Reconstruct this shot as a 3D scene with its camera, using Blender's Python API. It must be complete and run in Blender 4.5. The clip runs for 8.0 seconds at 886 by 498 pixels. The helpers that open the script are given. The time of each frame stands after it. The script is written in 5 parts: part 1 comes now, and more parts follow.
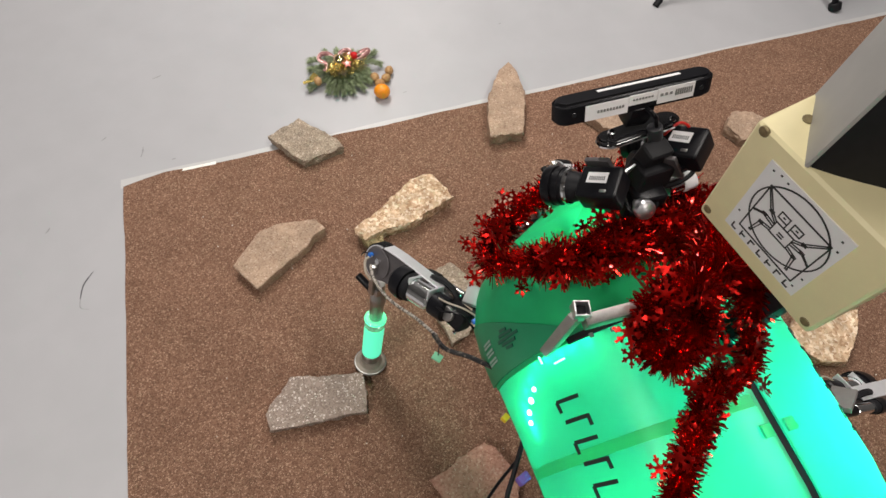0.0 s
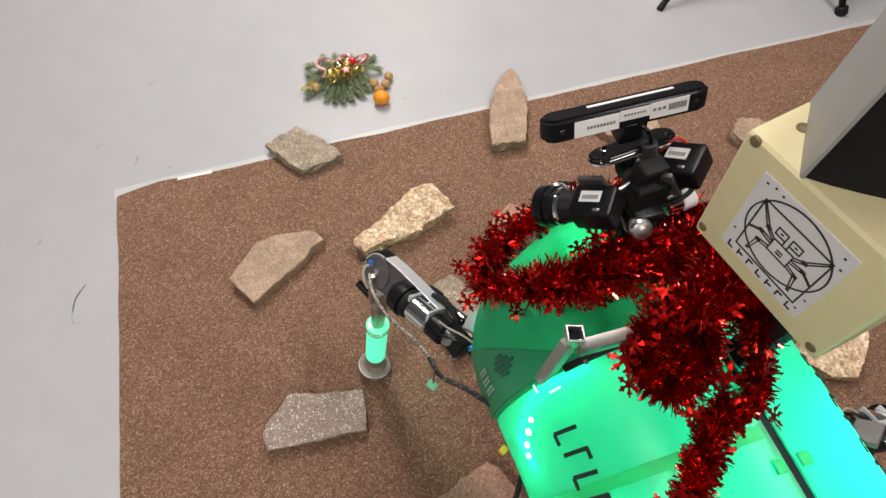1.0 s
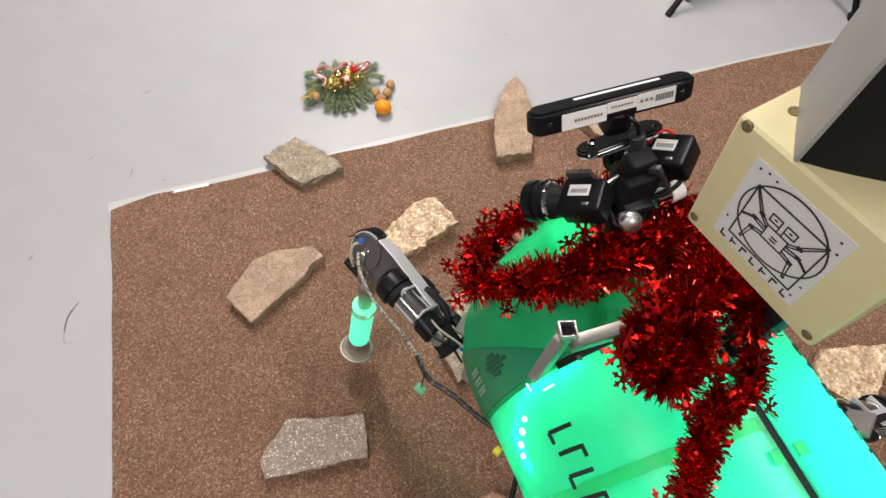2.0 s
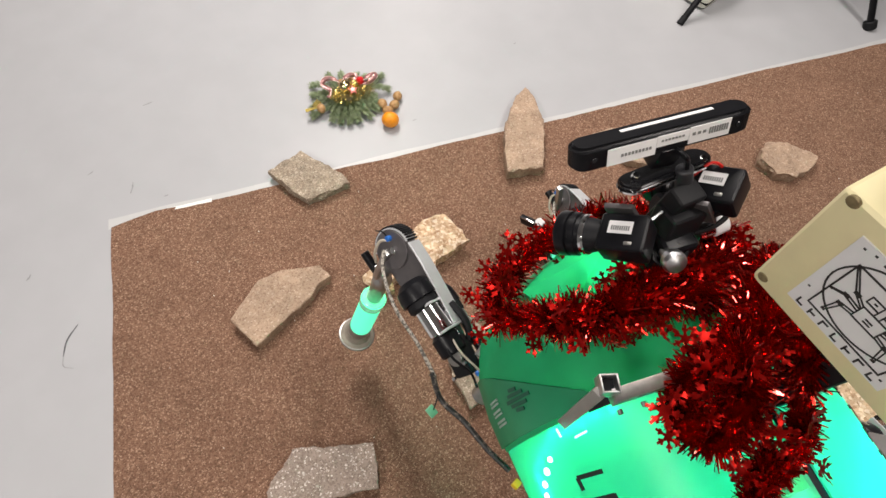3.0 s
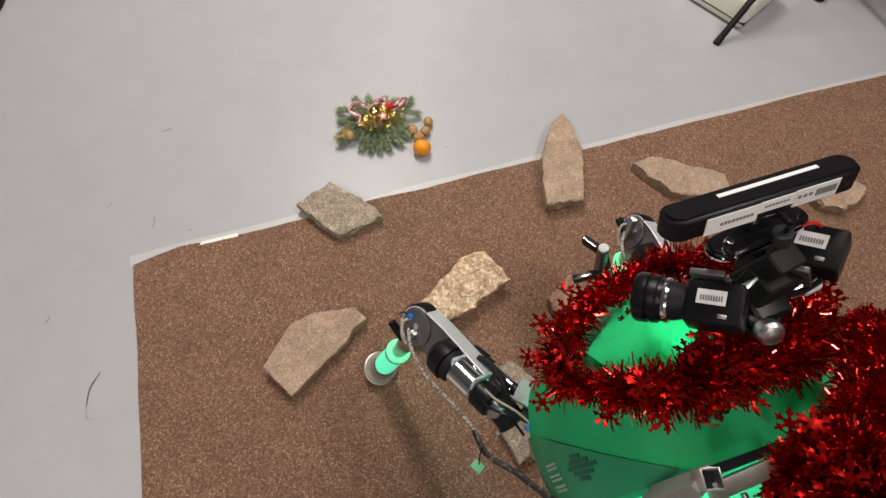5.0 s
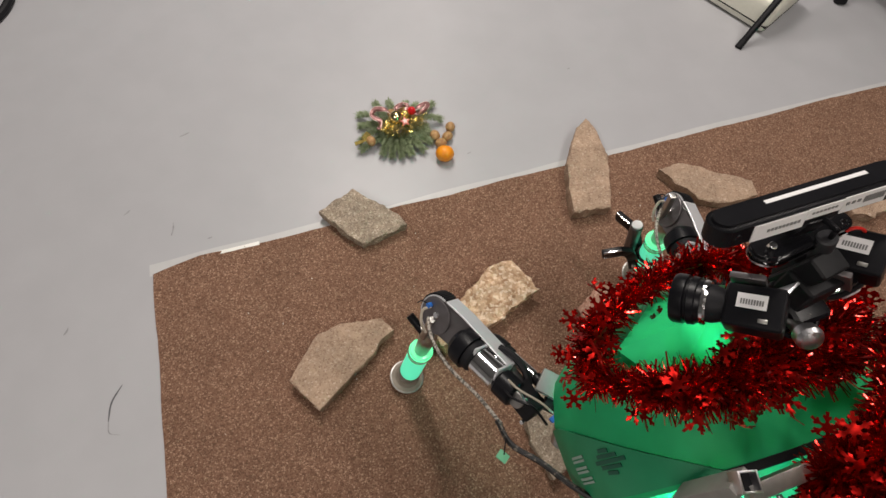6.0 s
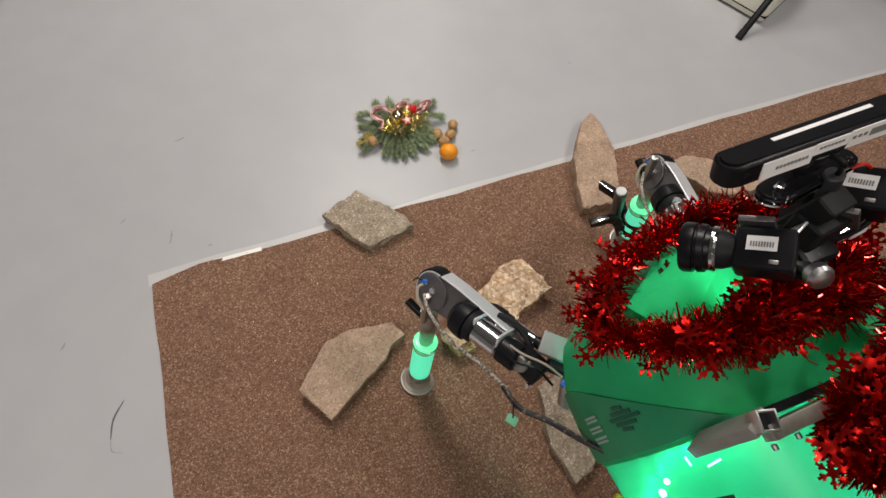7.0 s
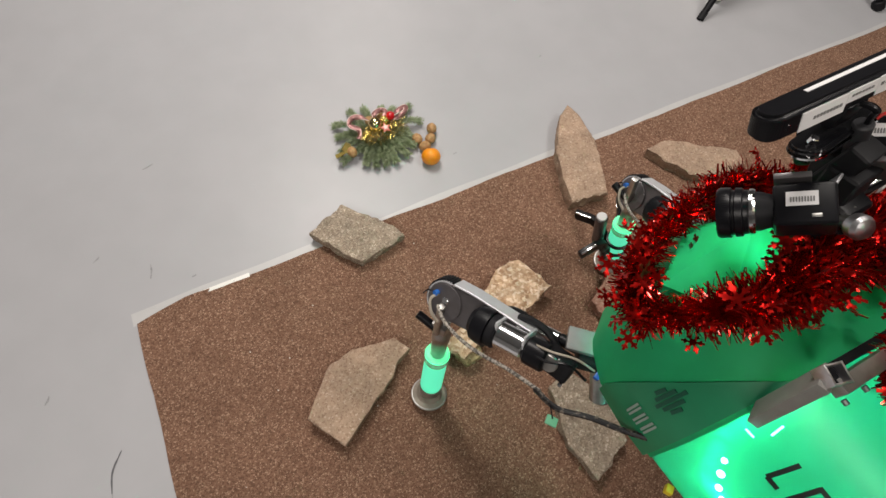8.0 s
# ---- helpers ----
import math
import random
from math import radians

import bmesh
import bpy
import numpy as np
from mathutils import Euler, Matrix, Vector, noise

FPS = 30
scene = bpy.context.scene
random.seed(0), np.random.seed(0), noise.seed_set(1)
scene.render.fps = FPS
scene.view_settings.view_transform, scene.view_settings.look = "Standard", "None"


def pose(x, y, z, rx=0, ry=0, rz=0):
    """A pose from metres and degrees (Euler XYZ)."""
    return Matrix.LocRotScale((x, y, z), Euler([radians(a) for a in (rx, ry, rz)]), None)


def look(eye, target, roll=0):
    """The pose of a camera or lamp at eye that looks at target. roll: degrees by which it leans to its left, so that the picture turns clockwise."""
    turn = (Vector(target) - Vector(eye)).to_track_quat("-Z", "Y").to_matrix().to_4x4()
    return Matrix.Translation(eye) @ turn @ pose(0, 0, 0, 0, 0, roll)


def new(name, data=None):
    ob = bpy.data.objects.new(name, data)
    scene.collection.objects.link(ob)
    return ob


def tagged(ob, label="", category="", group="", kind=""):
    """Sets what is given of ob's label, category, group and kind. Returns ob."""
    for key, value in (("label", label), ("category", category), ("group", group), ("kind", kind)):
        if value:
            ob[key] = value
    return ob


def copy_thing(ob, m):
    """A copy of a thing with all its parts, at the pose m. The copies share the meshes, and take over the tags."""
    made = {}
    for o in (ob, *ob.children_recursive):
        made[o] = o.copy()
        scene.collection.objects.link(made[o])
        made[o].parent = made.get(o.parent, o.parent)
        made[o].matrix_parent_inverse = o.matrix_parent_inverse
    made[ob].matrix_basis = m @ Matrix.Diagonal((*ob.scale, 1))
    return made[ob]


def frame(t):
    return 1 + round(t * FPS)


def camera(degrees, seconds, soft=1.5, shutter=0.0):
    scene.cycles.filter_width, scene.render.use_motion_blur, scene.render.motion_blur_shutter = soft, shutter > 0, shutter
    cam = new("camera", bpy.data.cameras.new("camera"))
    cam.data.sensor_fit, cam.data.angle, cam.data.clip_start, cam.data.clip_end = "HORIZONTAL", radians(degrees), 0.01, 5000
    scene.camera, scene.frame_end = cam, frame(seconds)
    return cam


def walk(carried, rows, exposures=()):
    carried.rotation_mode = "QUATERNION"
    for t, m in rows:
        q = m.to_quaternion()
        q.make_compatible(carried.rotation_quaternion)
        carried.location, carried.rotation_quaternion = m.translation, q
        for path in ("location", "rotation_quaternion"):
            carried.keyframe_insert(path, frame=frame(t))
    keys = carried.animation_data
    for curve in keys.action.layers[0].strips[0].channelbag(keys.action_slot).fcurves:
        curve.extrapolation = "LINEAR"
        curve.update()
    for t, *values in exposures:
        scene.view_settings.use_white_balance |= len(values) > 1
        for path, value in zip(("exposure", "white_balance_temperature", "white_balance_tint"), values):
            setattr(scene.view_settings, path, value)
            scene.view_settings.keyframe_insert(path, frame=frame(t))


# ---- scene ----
cam = camera(80.7, 8.0)
PATH = [
    (0, (0.602, -1.09, 1.28), (0.928, -0.19, -0.476), 4.5),
    (0.5, (0.61, -1.07, 1.272), (0.935, -0.169, -0.484), 4.4),
    (1, (0.61, -1.046, 1.267), (0.938, -0.149, -0.49), 4.6),
    (1.5, (0.623, -1.014, 1.261), (0.947, -0.122, -0.499), 4.6),
    (3, (0.611, -0.91, 1.244), (0.937, -0.028, -0.521), 4.9),
    (3.5, (0.605, -0.869, 1.242), (0.934, 0.008, -0.525), 5.1),
    (4, (0.594, -0.828, 1.242), (0.925, 0.043, -0.528), 5.3),
    (4.5, (0.57, -0.793, 1.238), (0.903, 0.078, -0.531), 5.5),
    (6, (0.479, -0.703, 1.22), (0.826, 0.153, -0.554), 6.6),
    (6.5, (0.452, -0.686, 1.206), (0.814, 0.171, -0.564), 6.7),
    (7, (0.443, -0.679, 1.185), (0.824, 0.174, -0.583), 6.7),
    (7.5, (0.425, -0.646, 1.168), (0.85, 0.186, -0.6), 7.4),
    (8, (0.395, -0.616, 1.176), (0.888, 0.171, -0.596), 8.4),
]
EXPOSURES = [(0, 0.1, 6650, 10), (1.5, 0.25, 6650, 10), (3.5, 0.32, 6700, 10), (4.5, 0.06, 6750, 11), (6.5, -0.26, 6800, 11), (8, -0.14, 6750, 10)]
walk(cam, [(t, look(eye, target, roll)) for t, eye, target, roll in PATH], EXPOSURES)

scene.view_settings.exposure = 0.0

# ---- light: a closed lab hall with ceiling fixtures ----
world = bpy.data.worlds.new("world")
world.use_nodes = True
world.node_tree.nodes["Background"].inputs[0].default_value = (0.8, 0.82, 0.85, 1)
world.node_tree.nodes["Background"].inputs[1].default_value = 0.05
scene.world = world
# x, y, watts: the row above the far carpet edge is the brightest
LAMPS = [(0.8, 1.5, 84), (1.8, 4.0, 34), (-1.6, 3.8, 4), (-1.2, -1.7, 52), (2.0, -0.8, 42), (0.6, -3.2, 12)]
for lx, ly, watts in LAMPS:
    lamp = bpy.data.lights.new("ceiling_lamp", "AREA")
    lamp.shape, lamp.size, lamp.size_y, lamp.energy = "RECTANGLE", 0.32, 1.5, watts
    lamp.color = (1.0, 0.95, 0.91)
    new("ceiling_lamp", lamp).matrix_world = pose(lx, ly, 2.93)


# ---- materials ----
def mat(name, colour, rough=0.5, metal=0.0, grain=0.0, scale=60.0, bump=0.0, bump_scale=200.0, spot=None, stain=0.0, coat=0.0, hard=0.15, mid=0.5):
    """A principled surface with grain and stains at two scales. spot: a second colour mixed in by fine noise."""
    m = bpy.data.materials.new(name)
    m.use_nodes = True
    t = m.node_tree
    b = t.nodes["Principled BSDF"]
    b.inputs["Roughness"].default_value, b.inputs["Metallic"].default_value = rough, metal
    b.inputs["Coat Weight"].default_value = coat
    co = t.nodes.new("ShaderNodeTexCoord")
    mix = t.nodes.new("ShaderNodeMix")
    mix.data_type = "RGBA"
    second = spot or tuple(c * (1 - grain) for c in colour)
    mix.inputs[6].default_value, mix.inputs[7].default_value = (*colour, 1), (*second, 1)
    n = t.nodes.new("ShaderNodeTexNoise")
    n.inputs["Scale"].default_value, n.inputs["Detail"].default_value = scale, 6
    t.links.new(co.outputs["Object"], n.inputs["Vector"])
    ramp = t.nodes.new("ShaderNodeMapRange")
    ramp.inputs[1].default_value, ramp.inputs[2].default_value = mid - hard, mid + hard
    t.links.new(n.outputs["Fac"], ramp.inputs[0])
    t.links.new(ramp.outputs[0], mix.inputs[0])
    out = mix.outputs[2]
    n2 = t.nodes.new("ShaderNodeTexNoise")
    n2.inputs["Scale"].default_value, n2.inputs["Detail"].default_value = scale / 12, 3
    t.links.new(co.outputs["Object"], n2.inputs["Vector"])
    hue = t.nodes.new("ShaderNodeHueSaturation")
    val = t.nodes.new("ShaderNodeMapRange")
    val.inputs[1].default_value, val.inputs[2].default_value = 0.3, 0.7
    val.inputs[3].default_value, val.inputs[4].default_value = 1 - stain, 1 + stain * 0.6
    t.links.new(n2.outputs["Fac"], val.inputs[0])
    t.links.new(val.outputs[0], hue.inputs["Value"])
    t.links.new(out, hue.inputs["Color"])
    t.links.new(hue.outputs[0], b.inputs["Base Color"])
    rr = t.nodes.new("ShaderNodeMapRange")
    rr.inputs[3].default_value, rr.inputs[4].default_value = max(0.02, rough - 0.07), min(1, rough + 0.07)
    t.links.new(n2.outputs["Fac"], rr.inputs[0])
    t.links.new(rr.outputs[0], b.inputs["Roughness"])
    if bump:
        n3 = t.nodes.new("ShaderNodeTexNoise")
        n3.inputs["Scale"].default_value, n3.inputs["Detail"].default_value = bump_scale, 5
        t.links.new(co.outputs["Object"], n3.inputs["Vector"])
        bp = t.nodes.new("ShaderNodeBump")
        bp.inputs["Strength"].default_value, bp.inputs["Distance"].default_value = bump, 0.004
        t.links.new(n3.outputs["Fac"], bp.inputs["Height"])
        t.links.new(bp.outputs[0], b.inputs["Normal"])
    return m


def glow(name, colour, strength):
    m = bpy.data.materials.new(name)
    m.use_nodes = True
    b = m.node_tree.nodes["Principled BSDF"]
    b.inputs["Base Color"].default_value = (*colour, 1)
    b.inputs["Emission Color"].default_value = (*colour, 1)
    b.inputs["Emission Strength"].default_value = strength
    return m


def shell(name, colour, through_part, rough=0.35):
    """Tinted plastic that lets part of the light inside it pass."""
    m = mat(name, colour, rough, grain=0.12, scale=30, stain=0.12)
    t = m.node_tree
    b = t.nodes["Principled BSDF"]
    tr = t.nodes.new("ShaderNodeBsdfTranslucent")
    tr.inputs[0].default_value = (min(1, colour[0] * 1.6), min(1, colour[1] * 1.6), min(1, colour[2] * 1.8), 1)
    mx = t.nodes.new("ShaderNodeMixShader")
    mx.inputs[0].default_value = through_part
    t.links.new(b.outputs[0], mx.inputs[1])
    t.links.new(tr.outputs[0], mx.inputs[2])
    t.links.new(mx.outputs[0], t.nodes["Material Output"].inputs[0])
    return m


def speckled(name, dark, mid, pale, cell, rough=0.9, stain=0.2, bump=0.8, pale_part=0.16, dark_part=0.45, blotch=4.0, grain=0.35):
    """Random flecks of three tones over slow blotches, with relief from the same flecks."""
    m = bpy.data.materials.new(name)
    m.use_nodes = True
    t = m.node_tree
    b = t.nodes["Principled BSDF"]
    b.inputs["Roughness"].default_value = rough
    b.inputs["Specular IOR Level"].default_value = 0.25
    co = t.nodes.new("ShaderNodeTexCoord")
    warp = t.nodes.new("ShaderNodeTexNoise")
    warp.inputs["Scale"].default_value = cell * 0.6
    add = t.nodes.new("ShaderNodeVectorMath")
    add.operation = "MULTIPLY_ADD"
    add.inputs[1].default_value = (2.2 / cell,) * 3
    t.links.new(co.outputs["Object"], warp.inputs["Vector"])
    t.links.new(warp.outputs["Color"], add.inputs[0])
    t.links.new(co.outputs["Object"], add.inputs[2])
    v = t.nodes.new("ShaderNodeTexVoronoi")
    v.inputs["Scale"].default_value = cell
    t.links.new(add.outputs[0], v.inputs["Vector"])
    sep = t.nodes.new("ShaderNodeSeparateColor")
    t.links.new(v.outputs["Color"], sep.inputs[0])
    ramp = t.nodes.new("ShaderNodeValToRGB")
    e = ramp.color_ramp.elements
    e[0].position, e[0].color = dark_part * 0.4, (*dark, 1)
    e[1].position, e[1].color = dark_part + 0.08, (*mid, 1)
    for place, tone in ((1 - pale_part - 0.06, mid), (1 - pale_part * 0.4, pale)):
        k = e.new(place)
        k.color = (*tone, 1)
    t.links.new(sep.outputs[0], ramp.inputs[0])
    n = t.nodes.new("ShaderNodeTexNoise")
    n.inputs["Scale"].default_value, n.inputs["Detail"].default_value, n.inputs["Roughness"].default_value = blotch, 9, 0.68
    t.links.new(co.outputs["Object"], n.inputs["Vector"])
    val = t.nodes.new("ShaderNodeMapRange")
    val.inputs[1].default_value, val.inputs[2].default_value = 0.3, 0.7
    val.inputs[3].default_value, val.inputs[4].default_value = 1 - stain, 1 + stain
    t.links.new(n.outputs["Fac"], val.inputs[0])
    hue = t.nodes.new("ShaderNodeHueSaturation")
    t.links.new(val.outputs[0], hue.inputs["Value"])
    t.links.new(ramp.outputs[0], hue.inputs["Color"])
    t.links.new(hue.outputs[0], b.inputs["Base Color"])
    fine = t.nodes.new("ShaderNodeTexNoise")
    fine.inputs["Scale"].default_value, fine.inputs["Detail"].default_value, fine.inputs["Roughness"].default_value = cell * grain, 8, 0.65
    t.links.new(co.outputs["Object"], fine.inputs["Vector"])
    bp = t.nodes.new("ShaderNodeBump")
    bp.inputs["Strength"].default_value, bp.inputs["Distance"].default_value = bump, 0.006
    t.links.new(fine.outputs["Fac"], bp.inputs["Height"])
    t.links.new(bp.outputs[0], b.inputs["Normal"])
    return m


FLOOR = mat("grey_epoxy", (0.42, 0.421, 0.44), 0.42, grain=0.04, scale=9, stain=0.05, bump=0.03, bump_scale=40)
CARPET = speckled("brown_felt", (0.15, 0.08, 0.052), (0.248, 0.137, 0.09), (0.44, 0.285, 0.2), 400, 0.95, 0.12, 1.0, 0.13, 0.45, 7)
WALL = mat("grey_wall", (0.27, 0.27, 0.265), 0.8, grain=0.04, scale=4, stain=0.04)
STONES = {
    "grey": speckled("grey_stone", (0.24, 0.185, 0.135), (0.34, 0.275, 0.21), (0.54, 0.46, 0.37), 330, 0.8, 0.34, 0.9, 0.1, 0.35, 26, 0.13),
    "brown": speckled("brown_stone", (0.3, 0.2, 0.14), (0.4, 0.285, 0.205), (0.52, 0.4, 0.31), 300, 0.85, 0.27, 0.7, 0.07, 0.25, 18, 0.15),
    "tan": speckled("tan_stone", (0.44, 0.27, 0.16), (0.62, 0.44, 0.29), (0.82, 0.66, 0.5), 150, 0.85, 0.34, 1.0, 0.3, 0.3, 24, 0.25),
    "granite": speckled("speckled_stone", (0.23, 0.175, 0.14), (0.33, 0.26, 0.22), (0.75, 0.67, 0.61), 330, 0.6, 0.2, 0.7, 0.05, 0.35, 20, 0.15),
    "red": speckled("reddish_stone", (0.3, 0.155, 0.11), (0.4, 0.22, 0.16), (0.5, 0.32, 0.25), 240, 0.85, 0.24, 0.8, 0.08, 0.3, 16, 0.18),
    "moss": speckled("mossy_stone", (0.17, 0.13, 0.06), (0.36, 0.28, 0.15), (0.52, 0.43, 0.26), 180, 0.85, 0.4, 0.9, 0.12, 0.35, 30, 0.2),
}
ALU = mat("brushed_aluminium", (0.72, 0.72, 0.74), 0.33, 1.0, grain=0.1, scale=120, stain=0.08)
STEEL = mat("dull_steel", (0.5, 0.49, 0.47), 0.38, 1.0, grain=0.2, scale=80, stain=0.15)
DARKALU = mat("grey_anodised", (0.2, 0.185, 0.19), 0.38, 0.7, grain=0.1, scale=80, stain=0.1)
def dull(m, level):
    m.node_tree.nodes["Principled BSDF"].inputs["Specular IOR Level"].default_value = level
    return m


CHROME = mat("chrome", (0.85, 0.85, 0.86), 0.12, 1.0)
BLACK = dull(mat("black_plastic", (0.008, 0.008, 0.01), 0.33, grain=0.2, scale=200, stain=0.2), 0.2)
BLACKMATT = dull(mat("black_matt", (0.012, 0.012, 0.014), 0.55, grain=0.2, scale=150, stain=0.2), 0.2)
FERRITE = mat("grey_black_rubber", (0.035, 0.035, 0.04), 0.5, grain=0.2, scale=90, stain=0.2)
GLOSSBLACK = mat("gloss_black", (0.01, 0.01, 0.012), 0.12, coat=0.5)
WHITE = mat("white_label", (0.78, 0.77, 0.78), 0.5, grain=0.03, scale=90, stain=0.03)
INK = mat("black_ink", (0.015, 0.015, 0.015), 0.5)
BARGREY = mat("grey_print", (0.2, 0.2, 0.2), 0.6)
GREYPAINT = mat("grey_paint", (0.42, 0.41, 0.39), 0.6, 0.2, grain=0.08, scale=30, stain=0.06)
BRASS = mat("dull_brass", (0.3, 0.24, 0.13), 0.5, 0.6, grain=0.3, scale=300)
CREAM = mat("cream_plastic", (0.8, 0.71, 0.42), 0.45, grain=0.05, scale=40, stain=0.06, bump=0.05)
GREENDARK = mat("dark_green_film", (0.014, 0.27, 0.12), 0.4, grain=0.1, scale=30, stain=0.1)
GREEN = shell("green_hood_plastic", (0.06, 0.46, 0.29), 0.5)
GREENSTRAP = shell("green_hood_strap", (0.12, 0.75, 0.42), 0.75)
# the peak's green is raised above the nose's to carry its lit look
GREENPEAKLIT = shell("green_hood_peak_lit", (0.03, 0.85, 0.33), 0.3, 0.6)
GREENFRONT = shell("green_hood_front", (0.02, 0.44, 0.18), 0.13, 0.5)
for m_green in (GREENPEAKLIT, GREENFRONT):
    dull(m_green, 0.2)
LED = glow("led_green", (0.02, 1.0, 0.62), 46.0)
LEDCYAN = glow("led_blue_green", (0.02, 0.75, 1.0), 260.0)
LEDSPOT = glow("led_spot", (0.25, 1.0, 0.85), 4.0)
LEDWHITE = glow("led_cyan", (0.1, 1.0, 0.75), 420.0)
LEDDOT = glow("led_dot", (0.45, 1.0, 0.85), 7.0)
FOOTGLOW = glow("foot_glow", (0.1, 0.82, 0.5), 0.85)
RUBBER = mat("grey_rubber", (0.33, 0.29, 0.24), 0.7, grain=0.2, scale=60, stain=0.2)
TINSEL = mat("red_foil", (0.78, 0.022, 0.014), 0.14, 0.93, grain=0.5, scale=40, coat=0.6)
FLAKEFOIL = mat("red_foil_flakes", (0.5, 0.011, 0.008), 0.33, 0.95, grain=0.3, scale=60)
REDWIRE = mat("red_wire", (0.6, 0.02, 0.015), 0.4)
BLUEWIRE = mat("blue_plug", (0.02, 0.14, 0.5), 0.4)
LOOMGREY = mat("braided_grey", (0.1, 0.09, 0.08), 0.7, spot=(0.42, 0.38, 0.33), scale=250, hard=0.04)
CREAMWIRE = mat("cream_wire", (0.42, 0.37, 0.3), 0.5)
TAPEGREEN = mat("green_tape", (0.16, 0.5, 0.3), 0.5, grain=0.1)
NEEDLE = mat("fir_needles", (0.15, 0.2, 0.085), 0.6, spot=(0.34, 0.4, 0.25), scale=90, stain=0.25)
TWIG = mat("brown_twig", (0.14, 0.09, 0.05), 0.8)
ORANGE = mat("orange_peel", (0.95, 0.32, 0.012), 0.42, grain=0.12, scale=40, bump=0.25, bump_scale=260)
NUT = mat("walnut_shell", (0.52, 0.32, 0.14), 0.6, spot=(0.34, 0.18, 0.07), scale=120, bump=0.8, bump_scale=160)
PINK = mat("pink_satin", (0.5, 0.25, 0.24), 0.25, 0.35, grain=0.3, scale=60)
PINKEDGE = mat("pale_ribbon_edge", (0.85, 0.68, 0.62), 0.4)
GOLD = mat("gold_foil", (0.85, 0.66, 0.2), 0.25, 0.8, grain=0.4, scale=90)
REDGLOSS = mat("red_gloss", (0.6, 0.01, 0.015), 0.15, coat=0.5)
STARRED = mat("coral_star", (0.75, 0.2, 0.15), 0.5)


# ---- mesh helpers ----
def part(name, bm, material, parent=None, label=""):
    me = bpy.data.meshes.new(name)
    bm.to_mesh(me)
    bm.free()
    me.materials.append(material)
    me.shade_smooth()
    me.set_sharp_from_angle(angle=radians(32))
    ob = new(name, me)
    ob.parent = parent
    return tagged(ob, label)


def empty(name, m=None):
    ob = new(name)
    ob.empty_display_size = 0.05
    if m is not None:
        ob.matrix_basis = m
    return ob


def smooth(bm, on=True):
    for f in bm.faces:
        f.smooth = on
    return bm


def box(sx, sy, sz, m=None, bevel=0.0, bm=None, segs=2):
    """A box with rounded edges, centred on the pose m."""
    b = bmesh.new()
    bmesh.ops.create_cube(b, size=1.0, matrix=Matrix.Diagonal((sx, sy, sz, 1)))
    if bevel:
        bmesh.ops.bevel(b, geom=b.edges[:], offset=bevel, segments=segs, affect="EDGES", profile=0.6)
    b.transform(m or Matrix())
    return join(bm, b)


def join(bm, b):
    if bm is None:
        return b
    me = bpy.data.meshes.new("tmp")
    b.to_mesh(me)
    b.free()
    bm.from_mesh(me)
    bpy.data.meshes.remove(me)
    return bm


def lathe(rings, m=None, n=28, bm=None):
    """A turned body from (z, radius) rings, capped."""
    b = bmesh.new()
    loops = []
    for z, r in rings:
        loops.append([b.verts.new((r * math.cos(6.283185 * k / n), r * math.sin(6.283185 * k / n), z)) for k in range(n)])
    for lo, hi in zip(loops, loops[1:]):
        for k in range(n):
            f = b.faces.new((lo[k], lo[(k + 1) % n], hi[(k + 1) % n], hi[k]))
            f.smooth = True
    b.faces.new(loops[0][::-1])
    b.faces.new(loops[-1])
    b.transform(m or Matrix())
    return join(bm, b)


def along(a, b):
    """The pose at a whose z axis points to b."""
    a, b = Vector(a), Vector(b)
    return Matrix.Translation(a) @ (b - a).to_track_quat("Z", "Y").to_matrix().to_4x4()


def rod(a, b, r, n=16, bm=None, chamfer=0.15):
    length = (Vector(b) - Vector(a)).length
    c = min(r * chamfer, length * 0.2)
    return lathe([(0, r - c), (c, r), (length - c, r), (length, r - c)], along(a, b), n, bm)


def spline(points, per=8):
    """A Catmull-Rom line through points."""
    p = [Vector(q) for q in points]
    p = [2 * p[0] - p[1]] + p + [2 * p[-1] - p[-2]]
    out = []
    for k in range(1, len(p) - 2):
        for s in range(per):
            u = s / per
            a, b, c, d = p[k - 1:k + 3]
            out.append(0.5 * (2 * b + (c - a) * u + (2 * a - 5 * b + 4 * c - d) * u * u + (3 * b - a - 3 * c + d) * u ** 3))
    return out + [p[-2]]


def tube(points, r, n=8, per=8, bm=None):
    """A round cable through points."""
    line = spline(points, per)
    b = bmesh.new()
    loops = []
    side = None
    for k, q in enumerate(line):
        way = (line[min(k + 1, len(line) - 1)] - line[max(k - 1, 0)]).normalized()
        side = way.orthogonal().normalized() if side is None else (side - way * side.dot(way)).normalized()
        up = way.cross(side)
        loops.append([b.verts.new(q + r * (math.cos(6.283185 * i / n) * side + math.sin(6.283185 * i / n) * up)) for i in range(n)])
    for lo, hi in zip(loops, loops[1:]):
        for i in range(n):
            b.faces.new((lo[i], lo[(i + 1) % n], hi[(i + 1) % n], hi[i])).smooth = True
    b.faces.new(loops[0][::-1])
    b.faces.new(loops[-1])
    return join(bm, b)


